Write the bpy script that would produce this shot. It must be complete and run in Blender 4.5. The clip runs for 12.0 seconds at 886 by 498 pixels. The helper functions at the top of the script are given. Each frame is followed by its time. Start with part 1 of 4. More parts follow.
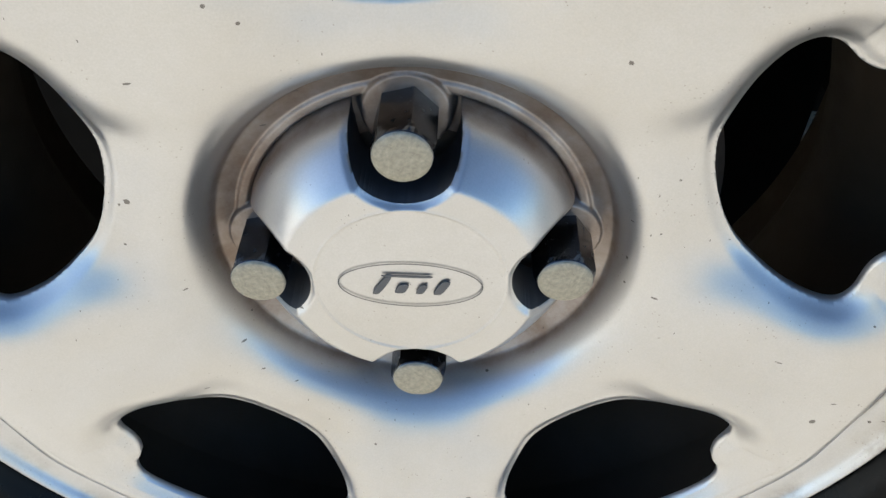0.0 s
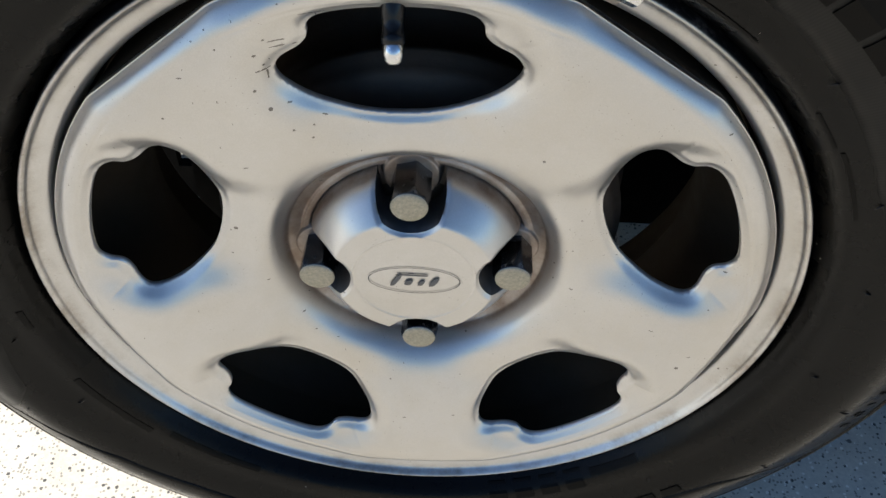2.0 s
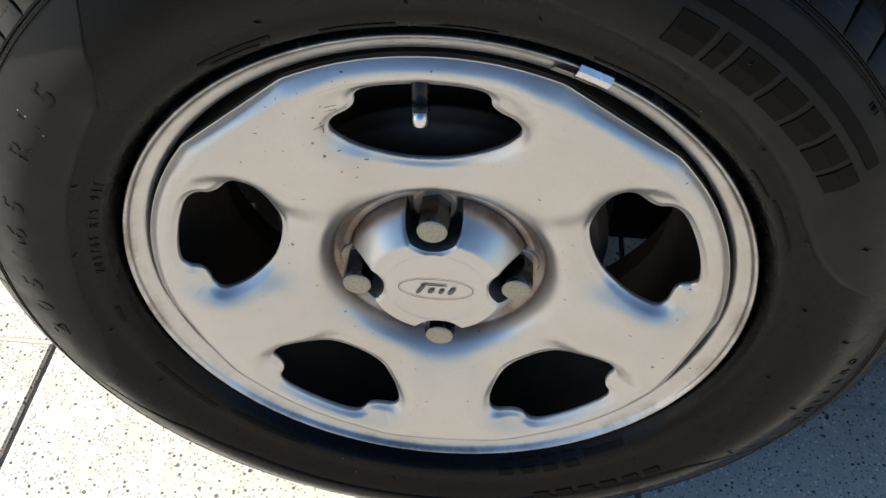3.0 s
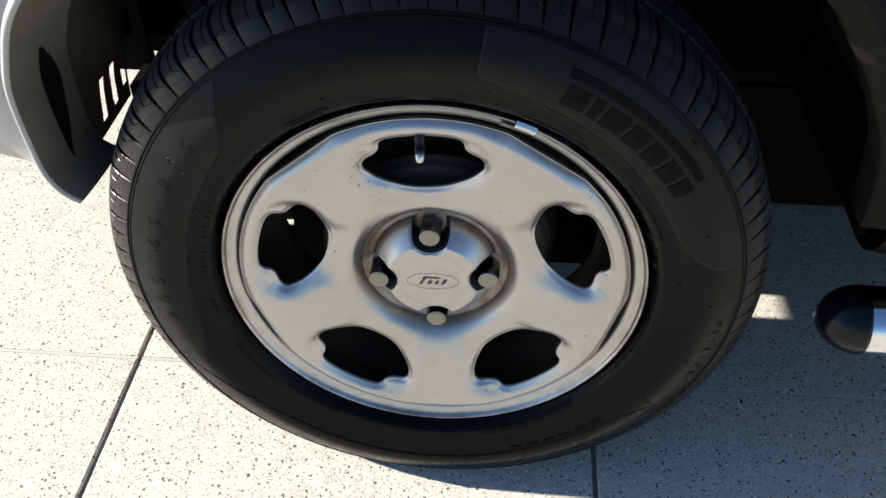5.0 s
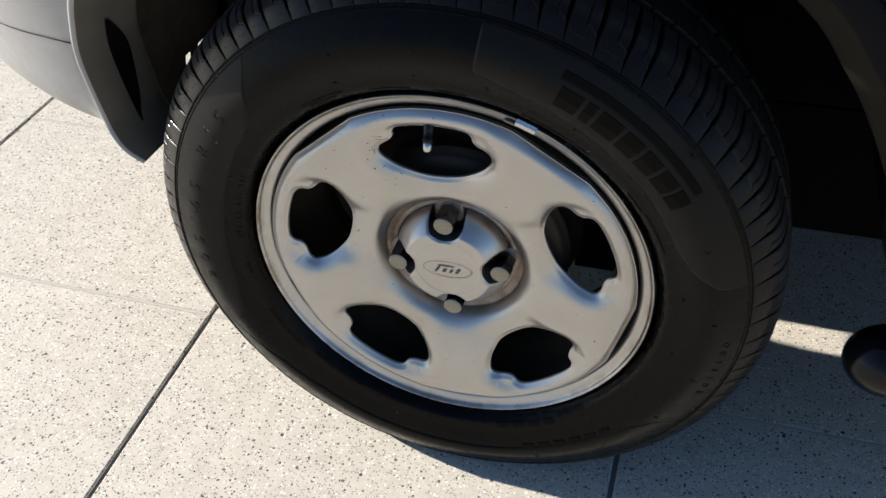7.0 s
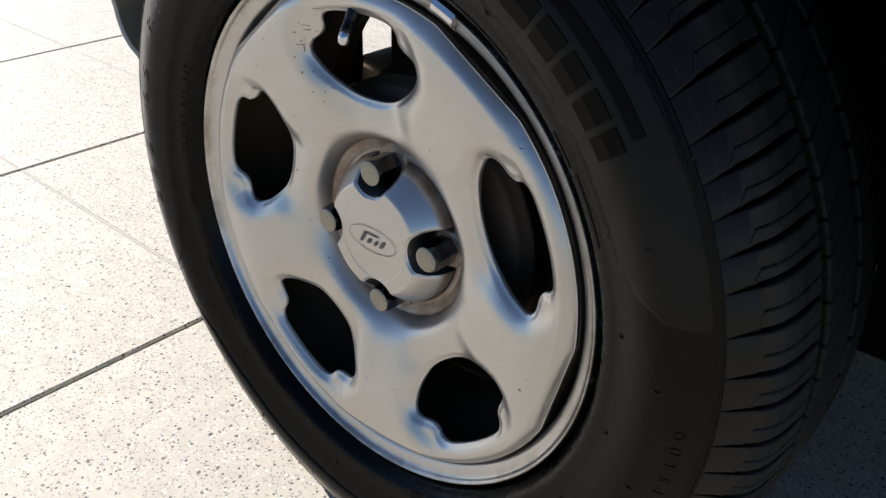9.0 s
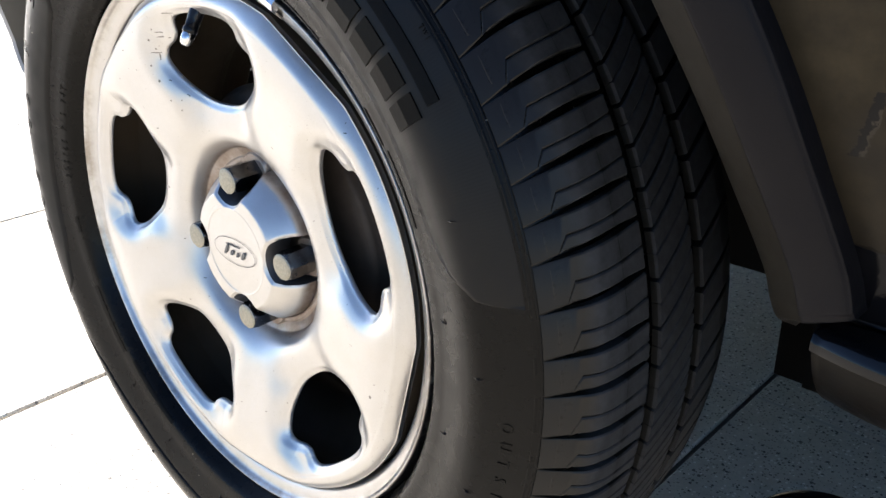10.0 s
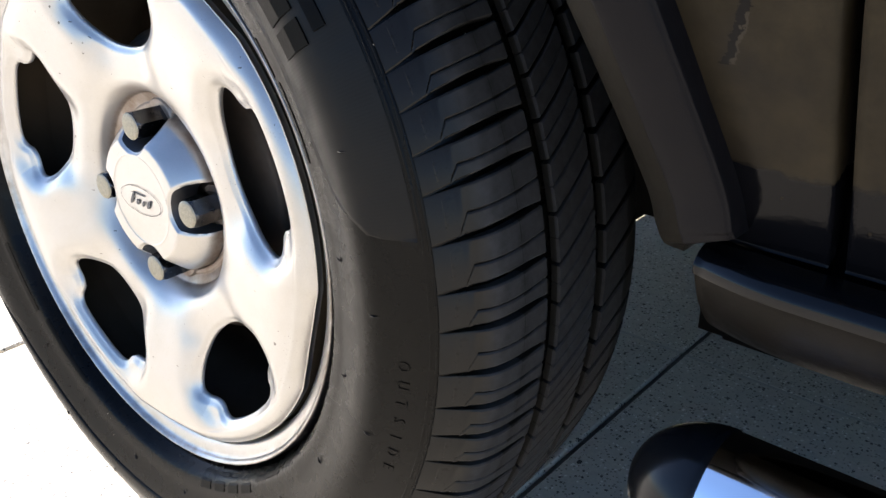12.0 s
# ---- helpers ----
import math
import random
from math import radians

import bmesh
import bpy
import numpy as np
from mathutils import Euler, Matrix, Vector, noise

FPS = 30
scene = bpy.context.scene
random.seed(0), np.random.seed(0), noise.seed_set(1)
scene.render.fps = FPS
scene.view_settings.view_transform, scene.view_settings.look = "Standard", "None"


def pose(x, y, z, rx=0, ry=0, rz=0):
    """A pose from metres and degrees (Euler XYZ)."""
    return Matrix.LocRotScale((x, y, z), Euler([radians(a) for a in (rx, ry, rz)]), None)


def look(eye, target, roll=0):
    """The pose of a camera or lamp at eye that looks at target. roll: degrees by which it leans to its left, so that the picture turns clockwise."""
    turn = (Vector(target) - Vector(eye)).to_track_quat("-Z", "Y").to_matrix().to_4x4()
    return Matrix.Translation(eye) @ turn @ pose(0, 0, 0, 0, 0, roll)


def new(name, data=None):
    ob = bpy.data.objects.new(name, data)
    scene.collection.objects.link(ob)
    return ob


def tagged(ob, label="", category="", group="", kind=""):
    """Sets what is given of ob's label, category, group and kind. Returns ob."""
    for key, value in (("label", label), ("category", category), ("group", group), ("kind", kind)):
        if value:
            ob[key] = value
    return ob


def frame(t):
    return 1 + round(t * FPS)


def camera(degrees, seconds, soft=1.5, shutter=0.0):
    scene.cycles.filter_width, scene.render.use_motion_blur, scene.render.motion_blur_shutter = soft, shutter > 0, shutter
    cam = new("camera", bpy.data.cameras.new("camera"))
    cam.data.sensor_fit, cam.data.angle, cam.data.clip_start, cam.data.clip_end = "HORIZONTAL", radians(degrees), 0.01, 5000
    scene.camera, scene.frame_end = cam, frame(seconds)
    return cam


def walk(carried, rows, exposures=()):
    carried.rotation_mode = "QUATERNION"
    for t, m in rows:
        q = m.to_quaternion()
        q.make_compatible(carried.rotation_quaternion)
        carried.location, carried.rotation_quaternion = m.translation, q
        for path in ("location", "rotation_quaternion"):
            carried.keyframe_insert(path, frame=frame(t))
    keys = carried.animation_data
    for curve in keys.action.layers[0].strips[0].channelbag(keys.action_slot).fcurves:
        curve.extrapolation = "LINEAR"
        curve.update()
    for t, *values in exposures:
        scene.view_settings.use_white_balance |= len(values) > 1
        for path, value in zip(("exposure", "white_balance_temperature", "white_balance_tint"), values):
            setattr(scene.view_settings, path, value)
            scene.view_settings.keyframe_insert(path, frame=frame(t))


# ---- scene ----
# ---- camera ----
cam = camera(53.0, 12.0)
PATH = [
    (0, (0.01073, -0.22027, 0.52339), (0.0114, 1.2478, -0.8348), 2.33),
    (0.5, (0.00640, -0.22583, 0.53664), (0.0234, 1.2250, -0.8399), 2.63),
    (1, (0.00443, -0.24129, 0.57347), (0.0092, 1.1637, -0.8499), 2.17),
    (1.5, (0.01136, -0.26649, 0.61872), (-0.0161, 1.0673, -0.8713), 1.19),
    (2, (0.01789, -0.31931, 0.67373), (0.0059, 1.0380, -0.7951), 2.54),
    (2.5, (0.02363, -0.34916, 0.73783), (-0.0043, 0.9657, -0.7690), 2.30),
    (3, (0.02976, -0.38071, 0.76487), (-0.0600, 0.9574, -0.7188), 1.35),
    (3.2, (0.03035, -0.39739, 0.77960), (-0.0754, 0.9488, -0.6958), 1.42),
    (4.8, (0.05081, -0.61833, 0.89557), (-0.0470, 0.8774, -0.4285), 0.57),
    (5, (0.05822, -0.62810, 0.90448), (-0.0566, 0.8627, -0.4238), -0.11),
    (5.5, (0.08420, -0.64221, 0.91169), (-0.0716, 0.8473, -0.4138), -0.73),
    (6, (0.09936, -0.65563, 0.91870), (-0.0845, 0.8374, -0.3993), -1.21),
    (6.5, (0.14371, -0.65378, 0.92760), (-0.1472, 0.8217, -0.3909), -2.76),
    (7, (0.20697, -0.63127, 0.91011), (-0.2703, 0.7973, -0.4057), -3.11),
    (7.2, (0.22825, -0.60438, 0.88688), (-0.2915, 0.8074, -0.4310), -2.36),
    (8.8, (0.41837, -0.42534, 0.64364), (-0.7304, 0.8616, -0.3683), 0.81),
    (9, (0.43599, -0.40881, 0.63025), (-0.7244, 0.8924, -0.3496), 0.94),
    (9.5, (0.49451, -0.36294, 0.59552), (-0.7652, 0.9367, -0.2553), 0.14),
    (10, (0.52335, -0.33582, 0.56780), (-0.7263, 1.0020, -0.2375), -0.70),
    (10.5, (0.54402, -0.31812, 0.55018), (-0.6683, 1.0455, -0.2688), -0.78),
    (11, (0.54972, -0.31810, 0.54383), (-0.6362, 1.0594, -0.2904), -0.29),
    (11.5, (0.55191, -0.31618, 0.54439), (-0.6322, 1.0571, -0.2993), -0.42),
    (12, (0.54984, -0.31272, 0.53985), (-0.6258, 1.0699, -0.3005), 0.12),
]

walk(cam, [(t, look(eye, target, roll)) for t, eye, target, roll in PATH],
     exposures=[(0.0, 2.06, 6300, 8), (1.0, 2.03, 6400, 9), (1.5, 1.76, 6500, 9), (3.2, 1.62, 6500, 10), (5.0, 1.47, 6450, 9), (6.5, 1.43, 6500, 9), (7.0, 1.12, 6600, 11), (9.0, 1.12, 6550, 12), (9.6, 1.75, 6500, 12), (10.5, 2.85, 6750, 15), (11.2, 2.60, 6750, 14), (12.0, 2.44, 6700, 14)])

# ---- light ----
SUN_UP, SUN_AZ = 24.0, 1.0          # height of the sun; degrees it stands behind the car's side
world = bpy.data.worlds.new("sky")
scene.world = world
world.use_nodes = True
sky = world.node_tree.nodes.new("ShaderNodeTexSky")
sky.sky_type, sky.sun_disc = "NISHITA", False
sun_way = Vector((-math.cos(radians(SUN_UP)) * math.cos(radians(SUN_AZ)), math.cos(radians(SUN_UP)) * math.sin(radians(SUN_AZ)), math.sin(radians(SUN_UP))))
sky.altitude, sky.air_density, sky.dust_density, sky.ozone_density = 800.0, 1.0, 0.6, 5.0
sky.sun_elevation = radians(SUN_UP)
sky.sun_rotation = math.atan2(sun_way.x, sun_way.y)
world.node_tree.nodes["Background"].inputs["Strength"].default_value = 0.072
world.node_tree.links.new(sky.outputs["Color"], world.node_tree.nodes["Background"].inputs["Color"])
sun_data = bpy.data.lights.new("sun", "SUN")
sun_data.energy, sun_data.angle, sun_data.color = 5.0, radians(0.5), (1.0, 0.965, 0.90)
sun = new("sun", sun_data)
sun.matrix_world = look(sun_way * 10, (0, 0, 0))

# ---- materials ----
ZC = 0.303                          # height of the hub over the ground
ROLL = radians(3.2)                 # how far the wheel has rolled


class Nodes:
    """A small helper to write node materials in a few lines."""

    def __init__(self, name):
        self.mat = bpy.data.materials.new(name)
        self.mat.use_nodes = True
        self.tree = self.mat.node_tree
        self.shader = self.tree.nodes["Principled BSDF"]
        self.coords = self.tree.nodes.new("ShaderNodeTexCoord").outputs["Object"]

    def put(self, **values):
        for key, value in values.items():
            socket = self.shader.inputs[key.replace("_", " ")]
            if isinstance(value, bpy.types.NodeSocket):
                self.tree.links.new(value, socket)
            else:
                socket.default_value = value
        return self

    def node(self, kind, ins=(), **props):
        n = self.tree.nodes.new(kind)
        for key, value in props.items():
            setattr(n, key, value)
        for key, value in dict(ins).items():
            if isinstance(value, bpy.types.NodeSocket):
                self.tree.links.new(value, n.inputs[key])
            else:
                n.inputs[key].default_value = value
        return n

    def noise(self, scale, detail=4.0, rough=0.55, vector=None):
        return self.node("ShaderNodeTexNoise", {"Vector": vector or self.coords, "Scale": scale, "Detail": detail, "Roughness": rough}).outputs["Fac"]

    def cells(self, scale, feature="F1", out="Distance", vector=None, rand=1.0):
        return self.node("ShaderNodeTexVoronoi", {"Vector": vector or self.coords, "Scale": scale, "Randomness": rand}, feature=feature).outputs[out]

    def ramp(self, fac, stops):
        n = self.node("ShaderNodeValToRGB", {"Fac": fac})
        els = n.color_ramp.elements
        while len(els) < len(stops):
            els.new(0.5)
        for el, (at, col) in zip(els, stops):
            el.position = at
            el.color = (*col, 1) if isinstance(col, tuple) else (col, col, col, 1)
        return n.outputs["Color"]

    def math(self, op, a, b=0.0, c=0.0):
        return self.node("ShaderNodeMath", {0: a, 1: b, 2: c}, operation=op).outputs[0]

    def mix(self, fac, a, b, blend="MIX"):
        n = self.node("ShaderNodeMix", (), data_type="RGBA", blend_type=blend)
        for socket, value in ((n.inputs[0], fac), (n.inputs[6], a), (n.inputs[7], b)):
            if isinstance(value, bpy.types.NodeSocket):
                self.tree.links.new(value, socket)
            elif socket.type == "RGBA":
                socket.default_value = (*value, 1)
            else:
                socket.default_value = value
        return n.outputs[2]

    def bump(self, height, strength=0.3, distance=0.001):
        n = self.node("ShaderNodeBump", {"Height": height, "Strength": strength, "Distance": distance})
        return self.put(Normal=n.outputs["Normal"])

    def spot(self, x, z, size, wobble=0.6):
        """A mask of an uneven blot at a place of the object."""
        flat = self.node("ShaderNodeVectorMath", {0: self.coords, 1: (1, 0, 1)}, operation="MULTIPLY").outputs["Vector"]
        off = self.node("ShaderNodeVectorMath", {0: flat, 1: (x, 0, z)}, operation="DISTANCE").outputs["Value"]
        n = self.noise(1.6 / size, 3.0)
        lim = self.math("MULTIPLY", self.math("SUBTRACT", self.math("MULTIPLY", n, 2 * wobble), wobble - 1), size)
        return self.math("LESS_THAN", off, lim)

    def stroke(self, x0, z0, x1, z1, wide):
        """1 along a short ragged line in the wheel's plane."""
        sep = self.node("ShaderNodeSeparateXYZ", {"Vector": self.coords})
        long = math.hypot(x1 - x0, z1 - z0)
        ux, uz = (x1 - x0) / long, (z1 - z0) / long
        dx, dz = self.math("SUBTRACT", sep.outputs["X"], (x0 + x1) / 2), self.math("SUBTRACT", sep.outputs["Z"], (z0 + z1) / 2)
        along = self.math("ABSOLUTE", self.math("ADD", self.math("MULTIPLY", dx, ux), self.math("MULTIPLY", dz, uz)))
        across = self.math("ABSOLUTE", self.math("SUBTRACT", self.math("MULTIPLY", dx, uz), self.math("MULTIPLY", dz, ux)))
        lim = self.math("MULTIPLY", self.math("SUBTRACT", self.noise(700.0, 3.0), 0.18), wide)
        return self.math("MULTIPLY", self.math("LESS_THAN", along, long / 2), self.math("LESS_THAN", across, lim))


def wheel_paint():
    m = Nodes("silver wheel paint")
    big, fine = m.noise(14.0, 5.0), m.noise(120.0, 4.0)
    col = m.mix(big, (0.46, 0.45, 0.44), (0.54, 0.52, 0.49))
    # faint tan film of road dust in patches
    col = m.mix(m.ramp(m.noise(9.0, 6.0, 0.62), [(0.42, 0.0), (0.72, 0.55)]), col, (0.42, 0.385, 0.33))
    col = m.mix(m.ramp(fine, [(0.35, 0.08), (0.7, 0.0)]), col, (0.36, 0.33, 0.28))
    flake = m.noise(1500.0, 2.0, 0.7)
    col = m.mix(m.ramp(flake, [(0.30, 0.22), (0.70, 0.0)]), col, (0.30, 0.285, 0.26))
    mote = m.math("MULTIPLY", m.math("LESS_THAN", m.cells(420.0), 0.13), m.math("GREATER_THAN", m.noise(48.0, 3.0), 0.56))
    col = m.mix(m.math("MULTIPLY", mote, 0.45), col, (0.22, 0.19, 0.15))
    # brown brake dust in the hollow round the hub, uneven
    sep = m.node("ShaderNodeSeparateXYZ", {"Vector": m.coords})
    out = m.math("SQRT", m.math("ADD", m.math("POWER", sep.outputs["X"], 2.0), m.math("POWER", sep.outputs["Z"], 2.0)))
    ring = m.math("MULTIPLY", m.node("ShaderNodeMapRange", {"Value": out, "From Min": 0.0770, "From Max": 0.0735}).outputs[0],
                  m.node("ShaderNodeMapRange", {"Value": sep.outputs["Y"], "From Min": 0.0150, "From Max": 0.0215}).outputs[0])
    dust = m.math("MULTIPLY", ring, m.ramp(m.noise(45.0, 6.0, 0.65), [(0.3, 0.35), (0.62, 0.9)]))
    col = m.mix(dust, col, (0.19, 0.125, 0.082))
    # chips, specks and single blots
    grit = m.math("MULTIPLY", m.math("LESS_THAN", m.cells(95.0), m.math("MULTIPLY", m.noise(300.0, 2.0), 0.11)), m.math("GREATER_THAN", m.noise(19.0, 2.0), 0.57))
    stretched = m.node("ShaderNodeVectorMath", {0: m.coords, 1: (1.0, 1.0, 3.2)}, operation="MULTIPLY").outputs["Vector"]
    nick = m.math("MULTIPLY", m.math("LESS_THAN", m.cells(38.0, vector=stretched), 0.05), m.math("GREATER_THAN", m.noise(31.0, 2.0), 0.42))
    crossed = m.node("ShaderNodeVectorMath", {0: m.coords, 1: (5.0, 1.0, 1.6)}, operation="MULTIPLY").outputs["Vector"]
    nick = m.math("MAXIMUM", nick, m.math("MULTIPLY", m.math("LESS_THAN", m.cells(52.0, vector=crossed), 0.05), m.math("GREATER_THAN", m.noise(23.0, 2.0), 0.52)))
    for x, z, size in ((-0.0944, 0.0314, 0.0022), (0.1511, -0.0629, 0.0022), (-0.0975, 0.030, 0.0010), (0.066, 0.089, 0.0016), (-0.050, 0.108, 0.0013), (-0.058, 0.122, 0.0020), (-0.063, 0.133, 0.0014), (-0.047, 0.128, 0.0012), (-0.0525, 0.137, 0.0015), (-0.0575, 0.145, 0.0011), (-0.0600, 0.1515, 0.0015), (-0.0550, 0.159, 0.0011), (-0.041, 0.1085, 0.0010), (0.031, 0.1225, 0.0009), (-0.020, -0.098, 0.0010)):
        grit = m.math("MAXIMUM", grit, m.spot(x, z, size * 0.5))
    # short dark strokes scraped beside the valve's window
    for x0, z0, x1, z1 in ((-0.0385, 0.1711, -0.0279, 0.1712), (-0.0319, 0.1707, -0.0319, 0.1657), (-0.0537, 0.1572, -0.0468, 0.1571), (-0.0537, 0.1536, -0.0472, 0.154), (-0.0612, 0.1424, -0.0555, 0.142), (-0.0568, 0.1414, -0.0569, 0.1367), (-0.037, 0.1129, -0.0346, 0.1116), (-0.0509, 0.1228, -0.0491, 0.1223)):
        grit = m.math("MAXIMUM", grit, m.stroke(x0, z0, x1, z1, 0.0011))
    col = m.mix(m.math("MULTIPLY", m.math("MAXIMUM", grit, nick), 0.85), col, (0.085, 0.075, 0.065))
    # grime along the rim's flange
    band = m.node("ShaderNodeMapRange", {"Value": out, "From Min": 0.1960, "From Max": 0.2040}).outputs[0]
    grime = m.math("MULTIPLY", band, m.ramp(m.noise(26.0, 7.0, 0.72), [(0.42, 0.0), (0.62, 0.8)]))
    col = m.mix(grime, col, (0.20, 0.165, 0.125))
    lip = m.node("ShaderNodeMapRange", {"Value": out, "From Min": 0.2048, "From Max": 0.2066}).outputs[0]
    worn = m.math("MULTIPLY", lip, m.ramp(m.noise(85.0, 6.0, 0.7), [(0.33, 0.0), (0.45, 0.95)]))
    col = m.mix(worn, col, (0.05, 0.045, 0.045))
    rough = m.mix(dust, m.ramp(big, [(0.3, 0.29), (0.7, 0.38)]), (0.6, 0.6, 0.6))
    m.put(Base_Color=col, Metallic=0.84, Roughness=rough, Coat_Weight=0.2, Coat_Roughness=0.2)
    m.bump(m.math("ADD", m.noise(420.0, 3.0), m.math("MULTIPLY", m.noise(38.0, 3.0), 2.5)), 0.05, 0.0006)
    return m.mat


def rubber(name, light, gloss, scale=60.0, ridges=0.0, specks=0.0, sheen=0.17, worn=False):
    m = Nodes(name)
    dust = m.noise(11.0, 6.0, 0.6)
    col = m.mix(m.ramp(dust, [(0.38, 0.0), (0.75, 0.55)]), (light * 1.1, light, light * 0.85), (light * 3.4, light * 2.6, light * 1.6))
    if specks:
        pick = m.math("MULTIPLY", m.math("LESS_THAN", m.cells(210.0), 0.10), m.math("GREATER_THAN", m.noise(16.0, 3.0), 1 - specks))
        col = m.mix(pick, col, (0.34, 0.30, 0.24))
    rough = m.ramp(m.noise(scale, 5.0), [(0.3, gloss - 0.08), (0.7, gloss + 0.10)])
    if worn:
        # the running face is scuffed grey and dusty, the flank still black
        place = m.node("ShaderNodeSeparateXYZ", {"Vector": m.coords})
        out = m.math("SQRT", m.math("ADD", m.math("POWER", place.outputs["X"], 2.0), m.math("POWER", place.outputs["Z"], 2.0)))
        top = m.math("MAXIMUM", m.math("LESS_THAN", place.outputs["Y"], 0.022), m.math("GREATER_THAN", out, 0.3214))
        side = m.math("ADD", place.outputs["Y"], m.math("MULTIPLY", m.math("SUBTRACT", m.noise(60.0, 4.0), 0.5), 0.006))
        face = m.node("ShaderNodeMapRange", {"Value": side, "From Min": -0.001, "From Max": 0.006}).outputs[0]
        scuff = m.math("MULTIPLY", m.math("MULTIPLY", face, top), m.ramp(m.noise(150.0, 6.0, 0.7), [(0.32, 0.35), (0.68, 1.0)]))
        col = m.mix(scuff, col, (0.034, 0.033, 0.033))
        rough = m.mix(face, rough, (0.62, 0.62, 0.62))
    m.put(Base_Color=col, Roughness=rough, Specular_IOR_Level=sheen)
    high = m.noise(700.0, 4.0)
    if ridges:
        sep = m.node("ShaderNodeSeparateXYZ", {"Vector": m.coords})
        turn = m.math("ARCTAN2", sep.outputs["Z"], sep.outputs["X"])
        high = m.math("ADD", high, m.math("MULTIPLY", m.math("SINE", m.math("MULTIPLY", turn, ridges)), 1.2))
    m.bump(high, 0.035 if ridges else 0.11, 0.0006)
    return m.mat


def plain(name, color, rough=0.5, metal=0.0, vary=0.25, scale=40.0, bump=0.08, fine=500.0, spec=0.5):
    m = Nodes(name)
    dark = tuple(c * (1 - vary) for c in color)
    m.put(Base_Color=m.mix(m.noise(scale, 5.0), dark, color), Metallic=metal, Specular_IOR_Level=spec,
          Roughness=m.ramp(m.noise(scale * 2.3, 4.0), [(0.3, max(0.02, rough - 0.07)), (0.7, min(1.0, rough + 0.07))]))
    if bump:
        m.bump(m.noise(fine, 4.0), bump, 0.0008)
    return m.mat


def terrazzo():
    m = Nodes("ground terrazzo tile")
    rnd = m.node("ShaderNodeObjectInfo").outputs["Random"]
    shift = m.node("ShaderNodeCombineXYZ", {"X": m.math("MULTIPLY", rnd, 37.0), "Y": m.math("MULTIPLY", rnd, 11.0), "Z": 0.0}).outputs["Vector"]
    at = m.node("ShaderNodeVectorMath", {0: m.coords, 1: shift}, operation="ADD").outputs["Vector"]
    base = m.mix(m.noise(3.0, 6.0, 0.6, at), (0.55, 0.50, 0.415), (0.68, 0.625, 0.53))
    base = m.mix(m.ramp(m.noise(34.0, 5.0, 0.65, at), [(0.40, 0.0), (0.72, 0.45)]), base, (0.40, 0.355, 0.29))
    base = m.mix(m.ramp(m.noise(260.0, 3.0, 0.6, at), [(0.35, 0.25), (0.65, 0.0)]), base, (0.25, 0.23, 0.20))
    warp = m.node("ShaderNodeVectorMath", {0: at, 1: m.node("ShaderNodeTexNoise", {"Vector": at, "Scale": 160.0, "Detail": 2.0}).outputs["Color"]}, operation="MULTIPLY_ADD")
    warp.inputs[1].default_value = (1, 1, 1)
    # dark and light stone chips of several sizes
    for scale, size, share, tone in ((330.0, 0.52, 0.36, (0.26, 0.24, 0.205)), (230.0, 0.46, 0.22, (0.78, 0.74, 0.67)), (185.0, 0.42, 0.22, (0.085, 0.08, 0.075)), (115.0, 0.38, 0.11, (0.13, 0.12, 0.11)), (85.0, 0.33, 0.035, (0.06, 0.056, 0.052))):
        v = m.node("ShaderNodeTexVoronoi", {"Vector": at, "Scale": scale, "Randomness": 1.0})
        near = m.math("ADD", v.outputs["Distance"], m.math("MULTIPLY", m.noise(scale * 2.2, 2.0, 0.5, at), 0.28))
        pick = m.math("LESS_THAN", m.node("ShaderNodeSeparateColor", {"Color": v.outputs["Color"]}).outputs[0], share)
        base = m.mix(m.math("MULTIPLY", m.math("LESS_THAN", near, size), pick), base, tone)
    m.put(Base_Color=base, Roughness=m.ramp(m.noise(30.0, 4.0, 0.5, at), [(0.3, 0.62), (0.7, 0.8)]), Specular_IOR_Level=0.35)
    m.bump(m.noise(300.0, 4.0, 0.5, at), 0.25, 0.001)
    return m.mat


PAINT = wheel_paint()
SIDEWALL = rubber("tyre sidewall rubber", 0.0018, 0.27, specks=0.33, sheen=0.105)
PANEL = rubber("ridged sidewall rubber", 0.0020, 0.42, ridges=880.0, specks=0.36, sheen=0.17)
MARK = rubber("dusty brown mark rubber", 0.0022, 0.36, sheen=0.06)
LETTER = rubber("raised letter rubber", 0.0026, 0.34, sheen=0.1)
TREAD = rubber("tyre tread rubber", 0.0050, 0.30, 90.0, specks=0.36, sheen=0.18, worn=True)
NUT_STEEL = plain("dark blued nut steel", (0.13, 0.132, 0.14), 0.22, 1.0, 0.4, 120.0)
NUT_FACE = plain("dull yellow nut face", (0.46, 0.41, 0.30), 0.5, 0.45, 0.75, 520.0, 0.35, 900.0)
DIRTY = plain("brown brake dust on silver paint", (0.36, 0.30, 0.25), 0.55, 0.2, 0.45, 60.0, 0.2)
CHROME = plain("polished chrome", (0.78, 0.78, 0.79), 0.06, 1.0, 0.03, 20.0, 0.0)
STEEL = plain("bright plated steel", (0.6, 0.6, 0.6), 0.22, 1.0, 0.2, 200.0, 0.05)
BLACK_PLASTIC = plain("smooth black plastic", (0.006, 0.0062, 0.007), 0.2, 0.0, 0.3, 40.0, 0.05, 500.0, spec=0.22)
# dark brown barrel steel, with the shade behind the disc in the colour
SHADED_STEEL = plain("inner rim steel with shade in the colour", (0.034, 0.023, 0.013), 0.75, 0.0, 0.5, 30.0, 0.2, spec=0.15)
POCKET = plain("pocket wall black, painted shade", (0.012, 0.012, 0.014), 0.5)
